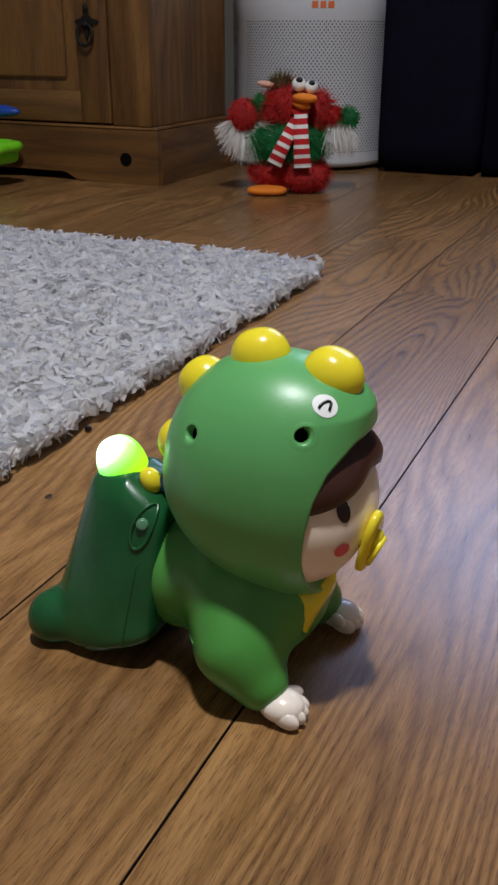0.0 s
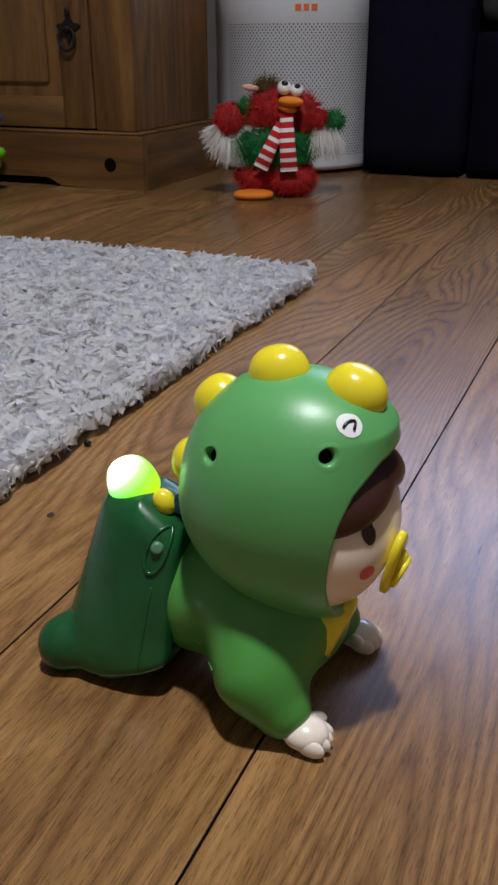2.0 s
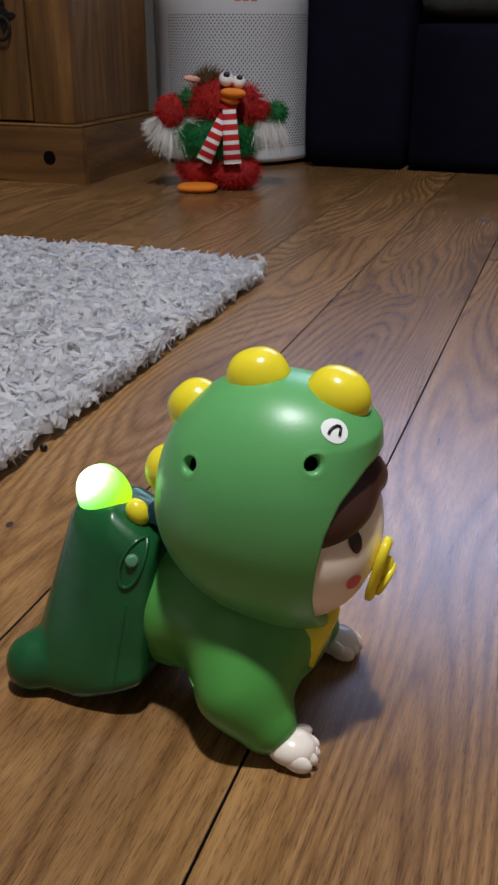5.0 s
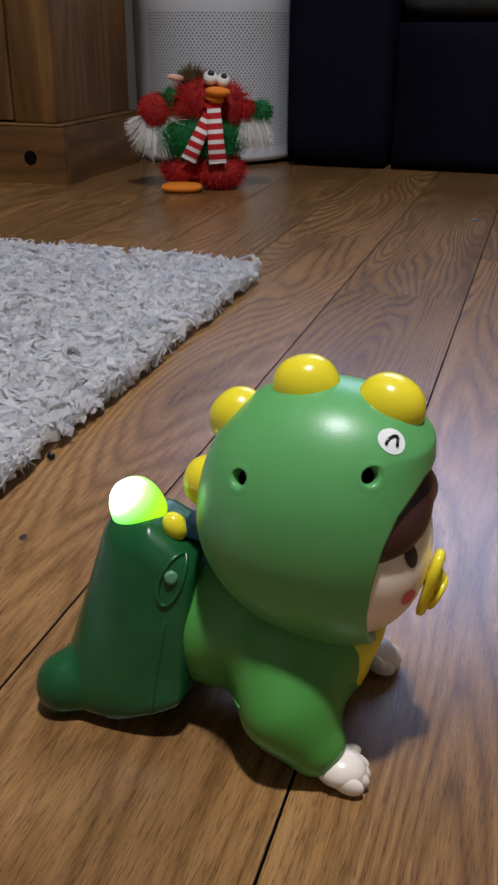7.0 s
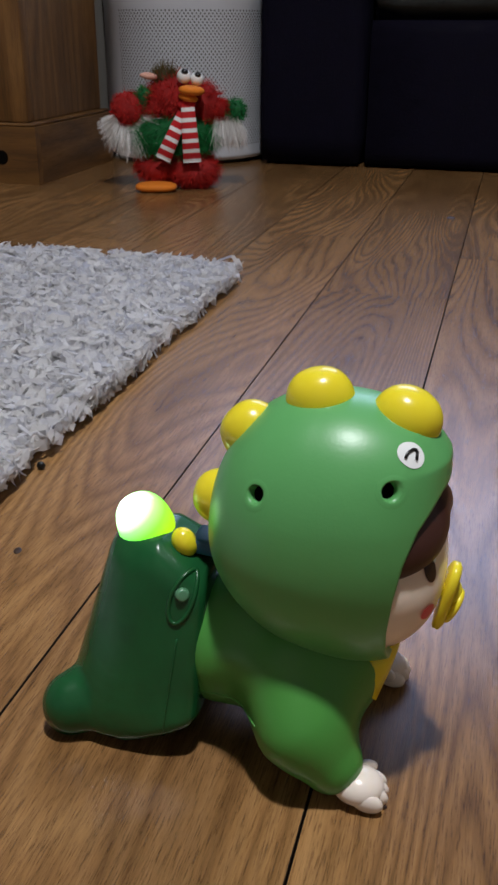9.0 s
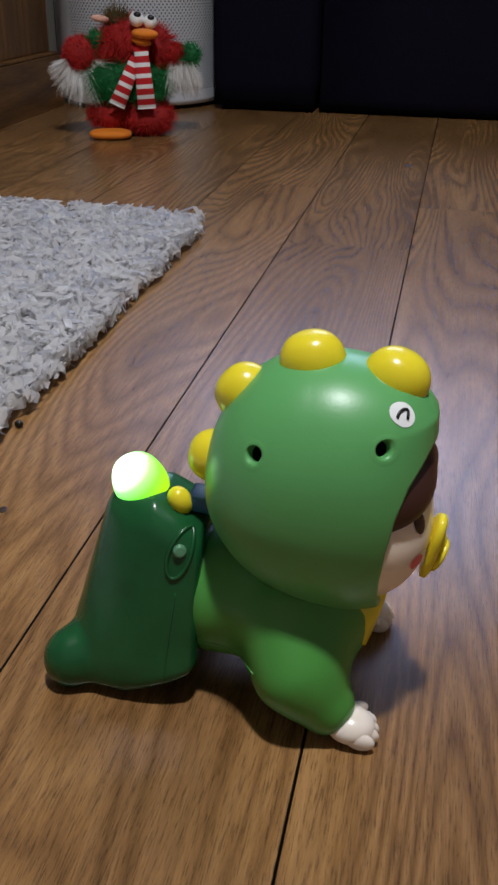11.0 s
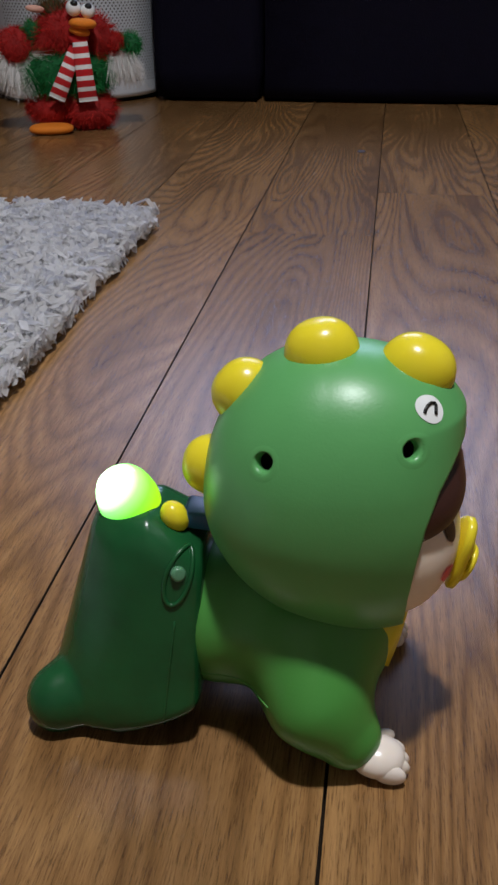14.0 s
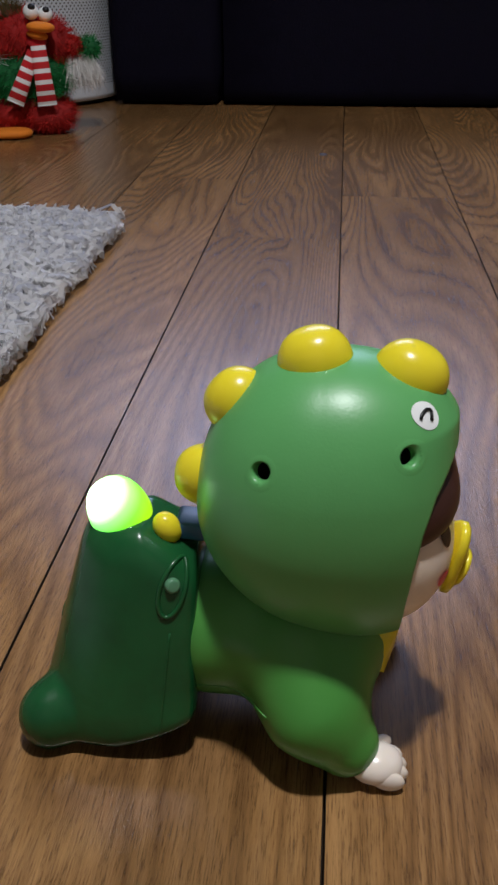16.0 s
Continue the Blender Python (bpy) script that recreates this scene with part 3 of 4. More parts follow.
    for s in (-1, 1):
        patch(("eye", s), face, aim(face, 0.106, 0.706, s), 0.025, 0.038, -10 * s, 8, 0.003)
        # the eye's highlight, painted as a white dot
        patch(("eye", s), face, aim(face, 0.110, 0.721, s), 0.0065, 0.009, 0, 6, 0.0055)
        patch(("cheek", s), face, aim(face, 0.112, 0.578, s), 0.030, 0.024, 18 * s, 10, 0.003)
        # nostril bead
        patch("hood", hood, toward(hood, 0.15, MID + s * 0.07, 0.985), 0.012, 0.008, 0, 9, 0.004)
        if s > 0:
            continue
        patch("badge", hood, aim(hood, 0.012, 1.018, s), 0.033, 0.037, 0, 6, 0.002)
        ring = [(-0.021, -0.004), (-0.014, 0.004), (-0.005, 0.010), (0.006, 0.013), (0.014, 0.010), (0.015, 0.003), (0.010, -0.006), (0.004, -0.017)]
        d0 = aim(hood, 0.012, 1.018, s).normalized()
        c = hood(d0)
        nrm = (c - HC).normalized()
        a = V((0, 0, 1)).cross(nrm).normalized()
        b = nrm.cross(a)
        put("badge", (*tube([hood.project(c + a * u + b * v) + nrm * 0.0035 for u, v in ring], 0.0042, 8), 7))
    lo, hi = MID, MID - 0.5
    for _ in range(26):
        ym = (lo + hi) / 2
        lo, hi = (ym, hi) if trousers(V((BUTTON[0], ym, BUTTON[2]))) < 0 else (lo, ym)
    BUTTON[1] = lo + 0.004
    # the pressed tab beside the switch, on the trousers
    tab = []
    for s in (-1, 1):
        loop = []
        for k in range(40):
            t = 2 * math.pi * k / 40
            u, v = 0.036 * math.cos(t), 0.066 * math.sin(t)
            q = V((-0.566 + u * 0.9 + v * 0.20, 0, 0.488 + v))
            y0, y1 = MID, MID + s * 0.5
            for _ in range(26):
                ym = (y0 + y1) / 2
                if trousers(V((q.x, ym, q.z))) < 0:
                    y0 = ym
                else:
                    y1 = ym
            loop.append((q.x, y0, q.z))
        if s < 0:
            put("trousers", (*tube(loop, 0.007, 8, True), 1))
    # moulding seams: down the trousers and round the jacket
    def on_side(field, x, z, s):
        lo, hi = MID, MID + s * 0.6
        for _ in range(26):
            m = (lo + hi) / 2
            lo, hi = (m, hi) if field(V((x, m, z))) < 0 else (lo, m)
        return lo

    for s in (-1, 1):
        put("trousers", (*tube([(-0.600 + 0.03 * k / 20, on_side(trousers, -0.600 + 0.03 * k / 20, 0.05 + 0.33 * k / 20, s), 0.05 + 0.33 * k / 20) for k in range(21)], 0.0035, 6), 1))
        put("body", (*tube([(-0.52 + 0.014 * k, on_side(jacket, -0.52 + 0.014 * k, 0.20 + 0.0012 * k, s), 0.20 + 0.0012 * k) for k in range(16)], 0.003, 6), 0))
    out = {}
    for key, group in groups.items():
        verts, faces, slots = merge(*group)
        out[key] = ([(a * U, b * U, c * U) for a, b, c in verts], faces, slots)
    return out


TOY_MATS = [BODY_GREEN, DARK_GREEN, SKIN, PAW, HAIR, YELLOW, WHITE_PRINT, BLACK, EYE_BROWN, HOOD_GREEN, PINK, PAINTED_DARK]
moulded = toy_figure()
# the toy is a baby doll, split into its moulded parts
toy = tagged(part("crawling_toy", moulded.pop("body"), TOY_MATS, place=pose(*TOY)),
             "green vinyl crawling toy in dinosaur costume with a lit tail", "toy")
hood_part = part("hood", moulded.pop("hood"), TOY_MATS, toy, "satin green vinyl dinosaur hood with eye holes")
face_part = part("face", moulded.pop("face"), TOY_MATS, toy, "round cream vinyl face")
part("trousers", moulded.pop("trousers"), TOY_MATS, toy, "bottle green plastic trousers with a pressed tab")
part("fringe", moulded.pop("fringe"), TOY_MATS, toy, "brown vinyl fringe of hair")
part("collar", moulded.pop("collar"), TOY_MATS, toy, "yellow pointed collar")
part("badge", moulded.pop("badge"), TOY_MATS, hood_part, "white round print with a black curl")
for key in ("paw", "paw_far"):
    part("paw", moulded.pop(key), TOY_MATS, toy, "pale cream vinyl paw")
for key, shape in moulded.items():
    part(key[0], shape, TOY_MATS, hood_part if key[0] == "eye_hole" else face_part, {"eye_hole": "round eye hole with a soft lip", "eye": "dark brown printed eye", "cheek": "pink printed cheek"}[key[0]])


def dome(a, b, h, lean=0.0, nu=36, nv=14, soft=0.8):
    """A blunt cone-like cap with an oval foot; lean tips its crest along x."""
    verts, faces = [], []
    for j in range(nv + 1):
        t = j / nv
        r = math.cos(t * math.pi / 2) ** soft
        z = h * math.sin(t * math.pi / 2)
        for i in range(nu):
            p = 2 * math.pi * i / nu
            verts.append((a * r * math.cos(p) + lean * z, b * r * math.sin(p), z))
    for i in range(nu):
        verts.append((a * 0.9 * math.cos(2 * math.pi * i / nu), b * 0.9 * math.sin(2 * math.pi * i / nu), -0.03 * U * 2))
    for j in range(nv):
        for i in range(nu):
            p, q = j * nu + i, j * nu + (i + 1) % nu
            faces.append((p, q, q + nu, p + nu))
    last = (nv + 1) * nu
    for i in range(nu):
        faces.append((last + i, last + (i + 1) % nu, (i + 1) % nu, i))
    return verts, faces


SPIKES = [(0.004, 1.040, 23, 0.094), (-0.220, 1.070, -14, 0.092), (-0.402, 0.956, -46, 0.088), (-0.486, 0.745, -84, 0.083)]
for x, z, tilt, a in SPIKES:
    part("back_spike", dome(a * U, a * U * 0.92, 0.088 * U), YELLOW, toy, "glossy yellow plastic spike", pose(x * U, MID * U, z * U, 0, tilt, 0))
part("tail_light", dome(0.083 * U, 0.088 * U, 0.108 * U, -0.06, soft=0.75), GLOW, toy, "lit translucent yellow-green plastic light cap", pose(-0.724 * U, MID * U, 0.610 * U, 0, -19, 0))
part("knob", ellipsoid((0, 0, 0), (0.036 * U, 0.036 * U, 0.046 * U), nu=24, nv=16), YELLOW, toy, "small round yellow knob", pose(-0.593 * U, 0.285 * U, 0.606 * U, 0, -30, 0))
part("hinge_block", box(-0.055 * U, 0.05 * U, -0.05 * U, 0.05 * U, -0.03 * U, 0.02 * U, 0.012 * U, 3), BLUE_PLASTIC, toy, "dark blue plastic hinge block", pose(-0.52 * U, MID * U, 0.598 * U, 0, 4, 0))
part("power_button", dome(0.021 * U, 0.021 * U, 0.016 * U, soft=0.35), BUTTON_GREEN, toy, "round pale green push button", pose(BUTTON[0] * U, BUTTON[1] * U, BUTTON[2] * U, 72, 0, 28))


def pacifier():
    pieces = []
    loop = []
    for k in range(48):
        t = 2 * math.pi * k / 48
        r = 1 + 0.10 * math.cos(3 * t)
        loop.append((0, 0.082 * r * math.cos(t), 0.104 * r * math.sin(t)))
    verts, faces = [], []
    n = len(loop)
    for x, k in ((-0.014, 0.90), (-0.010, 1.0), (0.006, 1.0), (0.014, 0.88)):
        verts += [(x - 0.25 * (y * k) ** 2, y * k, z * k) for _, y, z in loop]
    for j in range(3):
        faces += [(j * n + i, j * n + (i + 1) % n, (j + 1) * n + (i + 1) % n, (j + 1) * n + i) for i in range(n)]
    faces += [tuple(range(n))[::-1], tuple(range(3 * n, 4 * n))]
    pieces.append((verts, faces, 0))
    pieces.append((*ellipsoid((0.018, 0, 0), (0.020, 0.036, 0.040), nu=24, nv=14), 0))
    pieces.append((*tube([(0.026 + 0.010 * math.cos(t), 0.044 * math.sin(t), -0.035 + 0.044 * math.cos(t)) for t in [2 * math.pi * k / 28 for k in range(28)]], 0.010, 10, True), 0))
    pieces.append((*ellipsoid((-0.03, 0, 0), (0.03, 0.025, 0.025), nu=16, nv=10), 0))
    v, f, s = merge(*pieces)
    return [(a * U * 0.98, b * U * 0.98, c * U * 0.98) for a, b, c in v], f, s


part("pacifier", pacifier(), [YELLOW], toy, "yellow plastic pacifier", pose(0.156 * U, 0.31 * U, 0.553 * U, 0, 12, 0))

# ---- the rug ----


def rug():
    rng = np.random.default_rng(4)
    x0, x1, y0, y1 = -1.25, -0.102, -0.35, 0.870
    ob = thing("shaggy_rug", pose(0, 0, 0), "cream shaggy pile rug lying on the laminate floor", "rug")
    part("backing", box(x0, x1 - 0.014, y0, y1 - 0.014, 0.0005, 0.0105, 0.003), RUG_BACK, ob, "pale woven rug backing with a cut edge")
    step = 0.0066
    gx, gy = np.meshgrid(np.arange(x0, x1 - 0.004, step), np.arange(y0, y1 - 0.004, step))
    roots = np.stack([gx.ravel(), gy.ravel(), np.full(gx.size, 0.0105)], 1)
    roots[:, :2] += rng.uniform(-0.004, 0.004, size=(len(roots), 2))
    round_off = np.hypot(np.maximum(roots[:, 0] - (x1 - 0.045), 0), np.maximum(roots[:, 1] - (y1 - 0.045), 0)) < 0.043
    keep = (roots[:, 0] > -0.88) & (roots[:, 1] > -0.06) & round_off
    roots = np.concatenate([roots[keep]] * 3)
    roots[:, :2] += rng.uniform(-0.003, 0.003, size=(len(roots), 2))
    # tufts lean together in patches
    lean = np.array([list(noise.noise_vector((p[0] * 26, p[1] * 26, 0.3))) for p in roots])
    lean2 = np.array([list(noise.noise_vector((p[0] * 70, p[1] * 70, 5.3))) for p in roots])
    d = np.stack([lean[:, 0] * 1.5 + lean2[:, 0] * 1.3, lean[:, 1] * 1.5 + lean2[:, 1] * 1.3, np.full(len(roots), 0.20)], 1)
    d += rng.normal(size=d.shape) * np.array([0.3, 0.3, 0.12])
    d /= np.linalg.norm(d, axis=1, keepdims=True)
    tuft = np.array([noise.noise((p[0] * 52, p[1] * 52, 2.1)) for p in roots])
    tips = roots + d * 0.0165 * rng.uniform(0.65, 1.2, size=(len(roots), 1)) * (1.0 + 0.5 * tuft[:, None])
    tips[:, 2] += 0.010 * tuft
    tips[:, 2] = np.maximum(tips[:, 2], 0.011)
    v, f = ribbons(roots, tips, 0.0080, rng, 0.45, 5, 0.12, 0.55)
    # the rim is scalloped, tuft by tuft
    rim_x = x1 + np.array([0.007 * noise.noise((0.3, p[1] * 60, 1.7)) for p in v]) + rng.uniform(-0.002, 0.002, len(v))
    rim_y = y1 + np.array([0.007 * noise.noise((p[0] * 60, 0.3, 4.7)) for p in v]) + rng.uniform(-0.002, 0.002, len(v))
    v[:, 0] = np.minimum(v[:, 0], rim_x)
    v[:, 1] = np.minimum(v[:, 1], rim_y)
    v[:, 2] = np.clip(v[:, 2], 0.002, 0.0235 + 0.002 * rng.uniform(-1, 1, len(v)))
    shag = part("shag", (v, f), RUG_YARN, ob, "cream and taupe flat yarn pile")
    tagged(shag, kind="stuff")
    return ob


rug()

# ---- the pine cabinet ----


def cabinet():
    ob = thing("pine_cabinet", pose(-0.686, 1.440, 0), "waxed pine cabinet with panelled door and black iron ring handle", "cabinet")
    wide, deep = 0.95, 0.37
    # plinth front with a cut-out foot
    outline = [(0, 0), (0, 0.108), (-wide, 0.108), (-wide, 0.0), (-wide + 0.14, 0.0)]
    outline += [(-wide + 0.14 + 0.05 * s, 0.014 * (0.5 - 0.5 * math.cos(math.pi * s)) + 0.004 * s) for s in (0.25, 0.5, 0.75, 1)]
    outline += [(-0.19 - 0.05 * (1 - s), 0.018 - 0.018 * (0.5 - 0.5 * math.cos(math.pi * s))) for s in (0, 0.25, 0.5, 0.75)]
    outline += [(-0.135, 0.0)]
    plinth = part("plinth_front", extrude_outline(outline, 0.018), PINE, ob, "pine plinth board with a cut-out foot", smooth=False)
    n = 28
    # no hole is cut: a near-black disc paints its shade
    hole = [(-0.077 + 0.0135 * math.cos(2 * math.pi * k / n), 0.050 + 0.0135 * math.sin(2 * math.pi * k / n)) for k in range(n)]
    part("vent_hole", extrude_outline(hole, 0.003), PAINTED_DARK, plinth, "dark round hole in the plinth", pose(0, -0.0015, 0), smooth=False)
    # added unseen back and far-side boards stop window light leaking under the plinth
    part("plinth_back", box(-wide, -0.0185, deep - 0.018, deep, 0.0, 0.108, 0.0012), PINE, ob, "", smooth=False)
    part("plinth_side", box(-wide, -wide + 0.018, 0.0185, deep - 0.0185, 0.0, 0.108, 0.0012), PINE_SIDE, ob, "", smooth=False)
    part("plinth_side", box(-0.018, 0.0, 0.0185, deep, 0.0, 0.108, 0.0012), PINE_SIDE, ob, "", smooth=False)
    part("plinth_moulding", box(-wide, -0.003, 0.004, deep, 0.1085, 0.114, 0.002), PINE, ob, "rounded top edge of the plinth")
    part("side_panel", box(-0.042, -0.022, 0.045, deep - 0.005, 0.1145, 0.92, 0.0015), PINE_UP, ob, "plain pine cabinet side", smooth=False)
    part("corner_post", box(-0.112, -0.020, 0.012, 0.0445, 0.1145, 0.92, 0.003), PINE_UP, ob, "")
    # solid near-black block: shade behind the door gaps, put into colour
    part("carcass", box(-wide + 0.02, -0.0425, 0.046, deep - 0.01, 0.1145, 0.915, 0.002), PAINTED_DARK, ob, "dark inside of the cabinet")
    part("cabinet_top", box(-wide - 0.01, 0.012, -0.012, deep, 0.921, 0.945, 0.006), PINE, ob, "")
    part("far_post", box(-wide + 0.02, -wide + 0.11, 0.012, 0.0445, 0.1145, 0.92, 0.003), PINE_UP, ob, "")
    door = part("door", box(-0.190, -0.117, 0.014, 0.036, 0.118, 0.90, 0.002), PINE_UP, ob, "panelled pine cabinet door")
    part("door_rail", box(-0.76, -0.1902, 0.0145, 0.036, 0.118, 0.180, 0.002), PINE, door, "")
    part("door_rail", box(-0.76, -0.1902, 0.0145, 0.036, 0.82, 0.90, 0.002), PINE, door, "")
    part("door_stile", box(-0.824, -0.7602, 0.014, 0.036, 0.118, 0.90, 0.002), PINE_UP, door, "")
    part("door_panel", box(-0.76, -0.1902, 0.024, 0.033, 0.1802, 0.8198, 0.0), PINE_UP, door, "recessed pine door panel", smooth=False)
    part("raised_field", box(-0.72, -0.224, 0.017, 0.0238, 0.205, 0.79, 0.005, 2), PINE_UP, door, "")
    # iron rosette and ring
    plate = []
    for k in range(60):
        t = 2 * math.pi * k / 60
        r = 0.0115 + 0.0150 * max(0.0, 1 - 2.6 * abs(((t + math.pi / 4) % (math.pi / 2)) - math.pi / 4)) ** 0.8
        plate.append((r * math.cos(t), r * math.sin(t) * 1.15))
    handle = part("handle", extrude_outline(plate, 0.004), IRON, door, "black iron ring handle", pose(-0.162, 0.0098, 0.312), smooth=False)
    handle.scale = (1.08, 1, 1.08)
    part("boss", ellipsoid((0, -0.002, -0.004), (0.006, 0.007, 0.006), nu=16, nv=10), IRON, handle)
    part("pull_ring", tube([(0.0165 * math.sin(t), -0.006 - 0.002 * math.cos(t), -0.022 - 0.019 * math.cos(t)) for t in [2 * math.pi * k / 36 for k in range(36)]], 0.0032, 10, True), IRON, handle)
    part("finial", ellipsoid((0, -0.001, 0.024), (0.005, 0.003, 0.007), nu=14, nv=8), IRON, handle)
    return ob


cabinet()

# ---- the air purifier ----


def purifier():
    R = 0.193
    ob = thing("air_purifier", pose(-0.547, 1.966, 0), "white cylindrical air purifier with a perforated grille", "air purifier")
    prof = [(0.0, 0.008), (R - 0.012, 0.008), (R - 0.003, 0.012), (R, 0.020), (R, 0.322), (R + 0.0008, 0.323), (R + 0.0008, 0.50), (R - 0.01, 0.522), (R - 0.04, 0.53), (0.0, 0.53)]
    nu = 128
    verts = [(r * math.cos(2 * math.pi * i / nu), r * math.sin(2 * math.pi * i / nu), z) for r, z in prof for i in range(nu)]
    faces = [(j * nu + i, j * nu + (i + 1) % nu, (j + 1) * nu + (i + 1) % nu, (j + 1) * nu + i) for j in range(len(prof) - 1) for i in range(nu)]
    part("housing", (verts, faces), WHITE_PLASTIC, ob, "smooth white plastic housing")
    # the foot's black colour stands for the shadow gap under the housing
    foot = [(0.0, 0.0), (R - 0.02, 0.0), (R - 0.016, 0.009), (0.0, 0.009)]
    verts = [(r * math.cos(2 * math.pi * i / 64), r * math.sin(2 * math.pi * i / 64), z) for r, z in foot for i in range(64)]
    faces = [(j * 64 + i, j * 64 + (i + 1) % 64, (j + 1) * 64 + (i + 1) % 64, (j + 1) * 64 + i) for j in range(3) for i in range(64)]
    part("base", (verts, faces), BLACK, ob, "black base ring")
    # near-black discs paint the shade of grille holes, staggered row by row
    verts, faces = [], []
    cols, pitch = 138, 0.0057
    for row in range(49):
        z = 0.042 + row * pitch
        for c in range(cols):
            a0 = 2 * math.pi * (c + 0.5 * (row % 2)) / cols
            # the side towards the cabinet is plain
            if not -2.16 < (a0 + math.pi) % (2 * math.pi) - math.pi < 0.9:
                continue
            n = len(verts)
            for k in range(8):
                u, v = 0.00165 * math.cos(math.pi * k / 4), 0.00165 * math.sin(math.pi * k / 4)
                verts.append(((R + 0.0006) * math.cos(a0 + u / R), (R + 0.0006) * math.sin(a0 + u / R), z + v))
            faces.append(tuple(range(n, n + 8)))
    tagged(part("grille", (verts, faces), PAINTED_DARK, ob, "small dark grille holes", smooth=False), kind="stuff")
    # the maker's mark as plain shapes
    for k, (w, h) in enumerate(((0.013, 0.013), (0.012, 0.013), (0.013, 0.013))):
        a0 = radians(-65) + (k - 1) * 0.09
        n = 6
        vs = [((R + 0.0022) * math.cos(a0 + (i / n - 0.5) * w / R), (R + 0.0022) * math.sin(a0 + (i / n - 0.5) * w / R), 0.342 + s * h) for s in (0, 1) for i in range(n + 1)]
        vs += [(x * 0.996, y * 0.996, z) for x, y, z in vs]
        m = n + 1
        fs = [(i, i + 1, i + 1 + m, i + m) for i in range(n)] + [(2 * m + i + m, 2 * m + i + 1 + m, 2 * m + i + 1, 2 * m + i) for i in range(n)]
        part("mark", (vs, fs), ORANGE_PRINT, ob, "small orange printed mark", smooth=False)
    return ob


purifier()

# ---- the sofa ----


def cushion(x0, x1, y0, y1, z0, z1, r=0.035, puff=0.012):
    bm = box(x0, x1, y0, y1, z0, z1)
    bmesh.ops.subdivide_edges(bm, edges=bm.edges[:], cuts=9, use_grid_fill=True)
    c = Vector(((x0 + x1) / 2, (y0 + y1) / 2, (z0 + z1) / 2))
    h = Vector(((x1 - x0) / 2, (y1 - y0) / 2, (z1 - z0) / 2))
    for v in bm.verts:
        q = v.co - c
        lim = Vector([max(0, k - r) for k in h])
        core = Vector([max(-l, min(l, a)) for a, l in zip(q, lim)])
        d = q - core
        if d.length > 1e-6:
            q = core + d.normalized() * r
        f = Vector([1 - (a / b) ** 2 if b else 0 for a, b in zip(q, h)])
        q += Vector([math.copysign(1, a) * puff * max(0, f[(i + 1) % 3]) * max(0, f[(i + 2) % 3]) * (abs(a) > 0.9 * b) for i, (a, b) in enumerate(zip(q, h))])
        q += Vector(noise.noise_vector((c + q) * 9)) * 0.002
        v.co = c + q
    return bm


def sofa():
    ob = thing("sofa", pose(0, 0, 0), "black leather sofa with grey seat cushions", "sofa")
    part("arm", cushion(-0.348, -0.118, 1.85, 2.75, 0.004, 0.60, 0.014, 0.003), LEATHER, ob, "black leather sofa arm")
    part("arm", cushion(1.70, 1.92, 1.85, 2.75, 0.004, 0.60, 0.014, 0.003), LEATHER, ob, "black leather sofa arm")
    part("front_rail", cushion(-0.112, 1.695, 1.855, 2.6, 0.004, 0.302, 0.012, 0.003), LEATHER, ob, "black leather front rail")
    for k in range(3):
        part("seat_cushion", cushion(-0.110 + 0.602 * k, 0.485 + 0.602 * k, 1.845, 2.5, 0.308, 0.43, 0.04, 0.01), GREY_CLOTH, ob, "grey cloth seat cushion")
    # added dark filler, closes the bright sliver between rail and cushions
    part("seat_gap_filler", box(-0.108, 1.69, 1.905, 2.51, 0.27, 0.335, 0.004), LEATHER, ob, "")
    part("backrest", cushion(-0.112, 1.695, 2.52, 2.76, 0.30, 0.85, 0.05, 0.01), LEATHER, ob, "black leather backrest")
    for x in (-0.33, 1.88):
        for y in (1.95, 2.70):
            part("foot", box(x - 0.02, x + 0.02, y - 0.02, y + 0.02, 0.0, 0.012, 0.003), BLACK, ob)
    return ob


sofa()

# ---- the plush bird ----


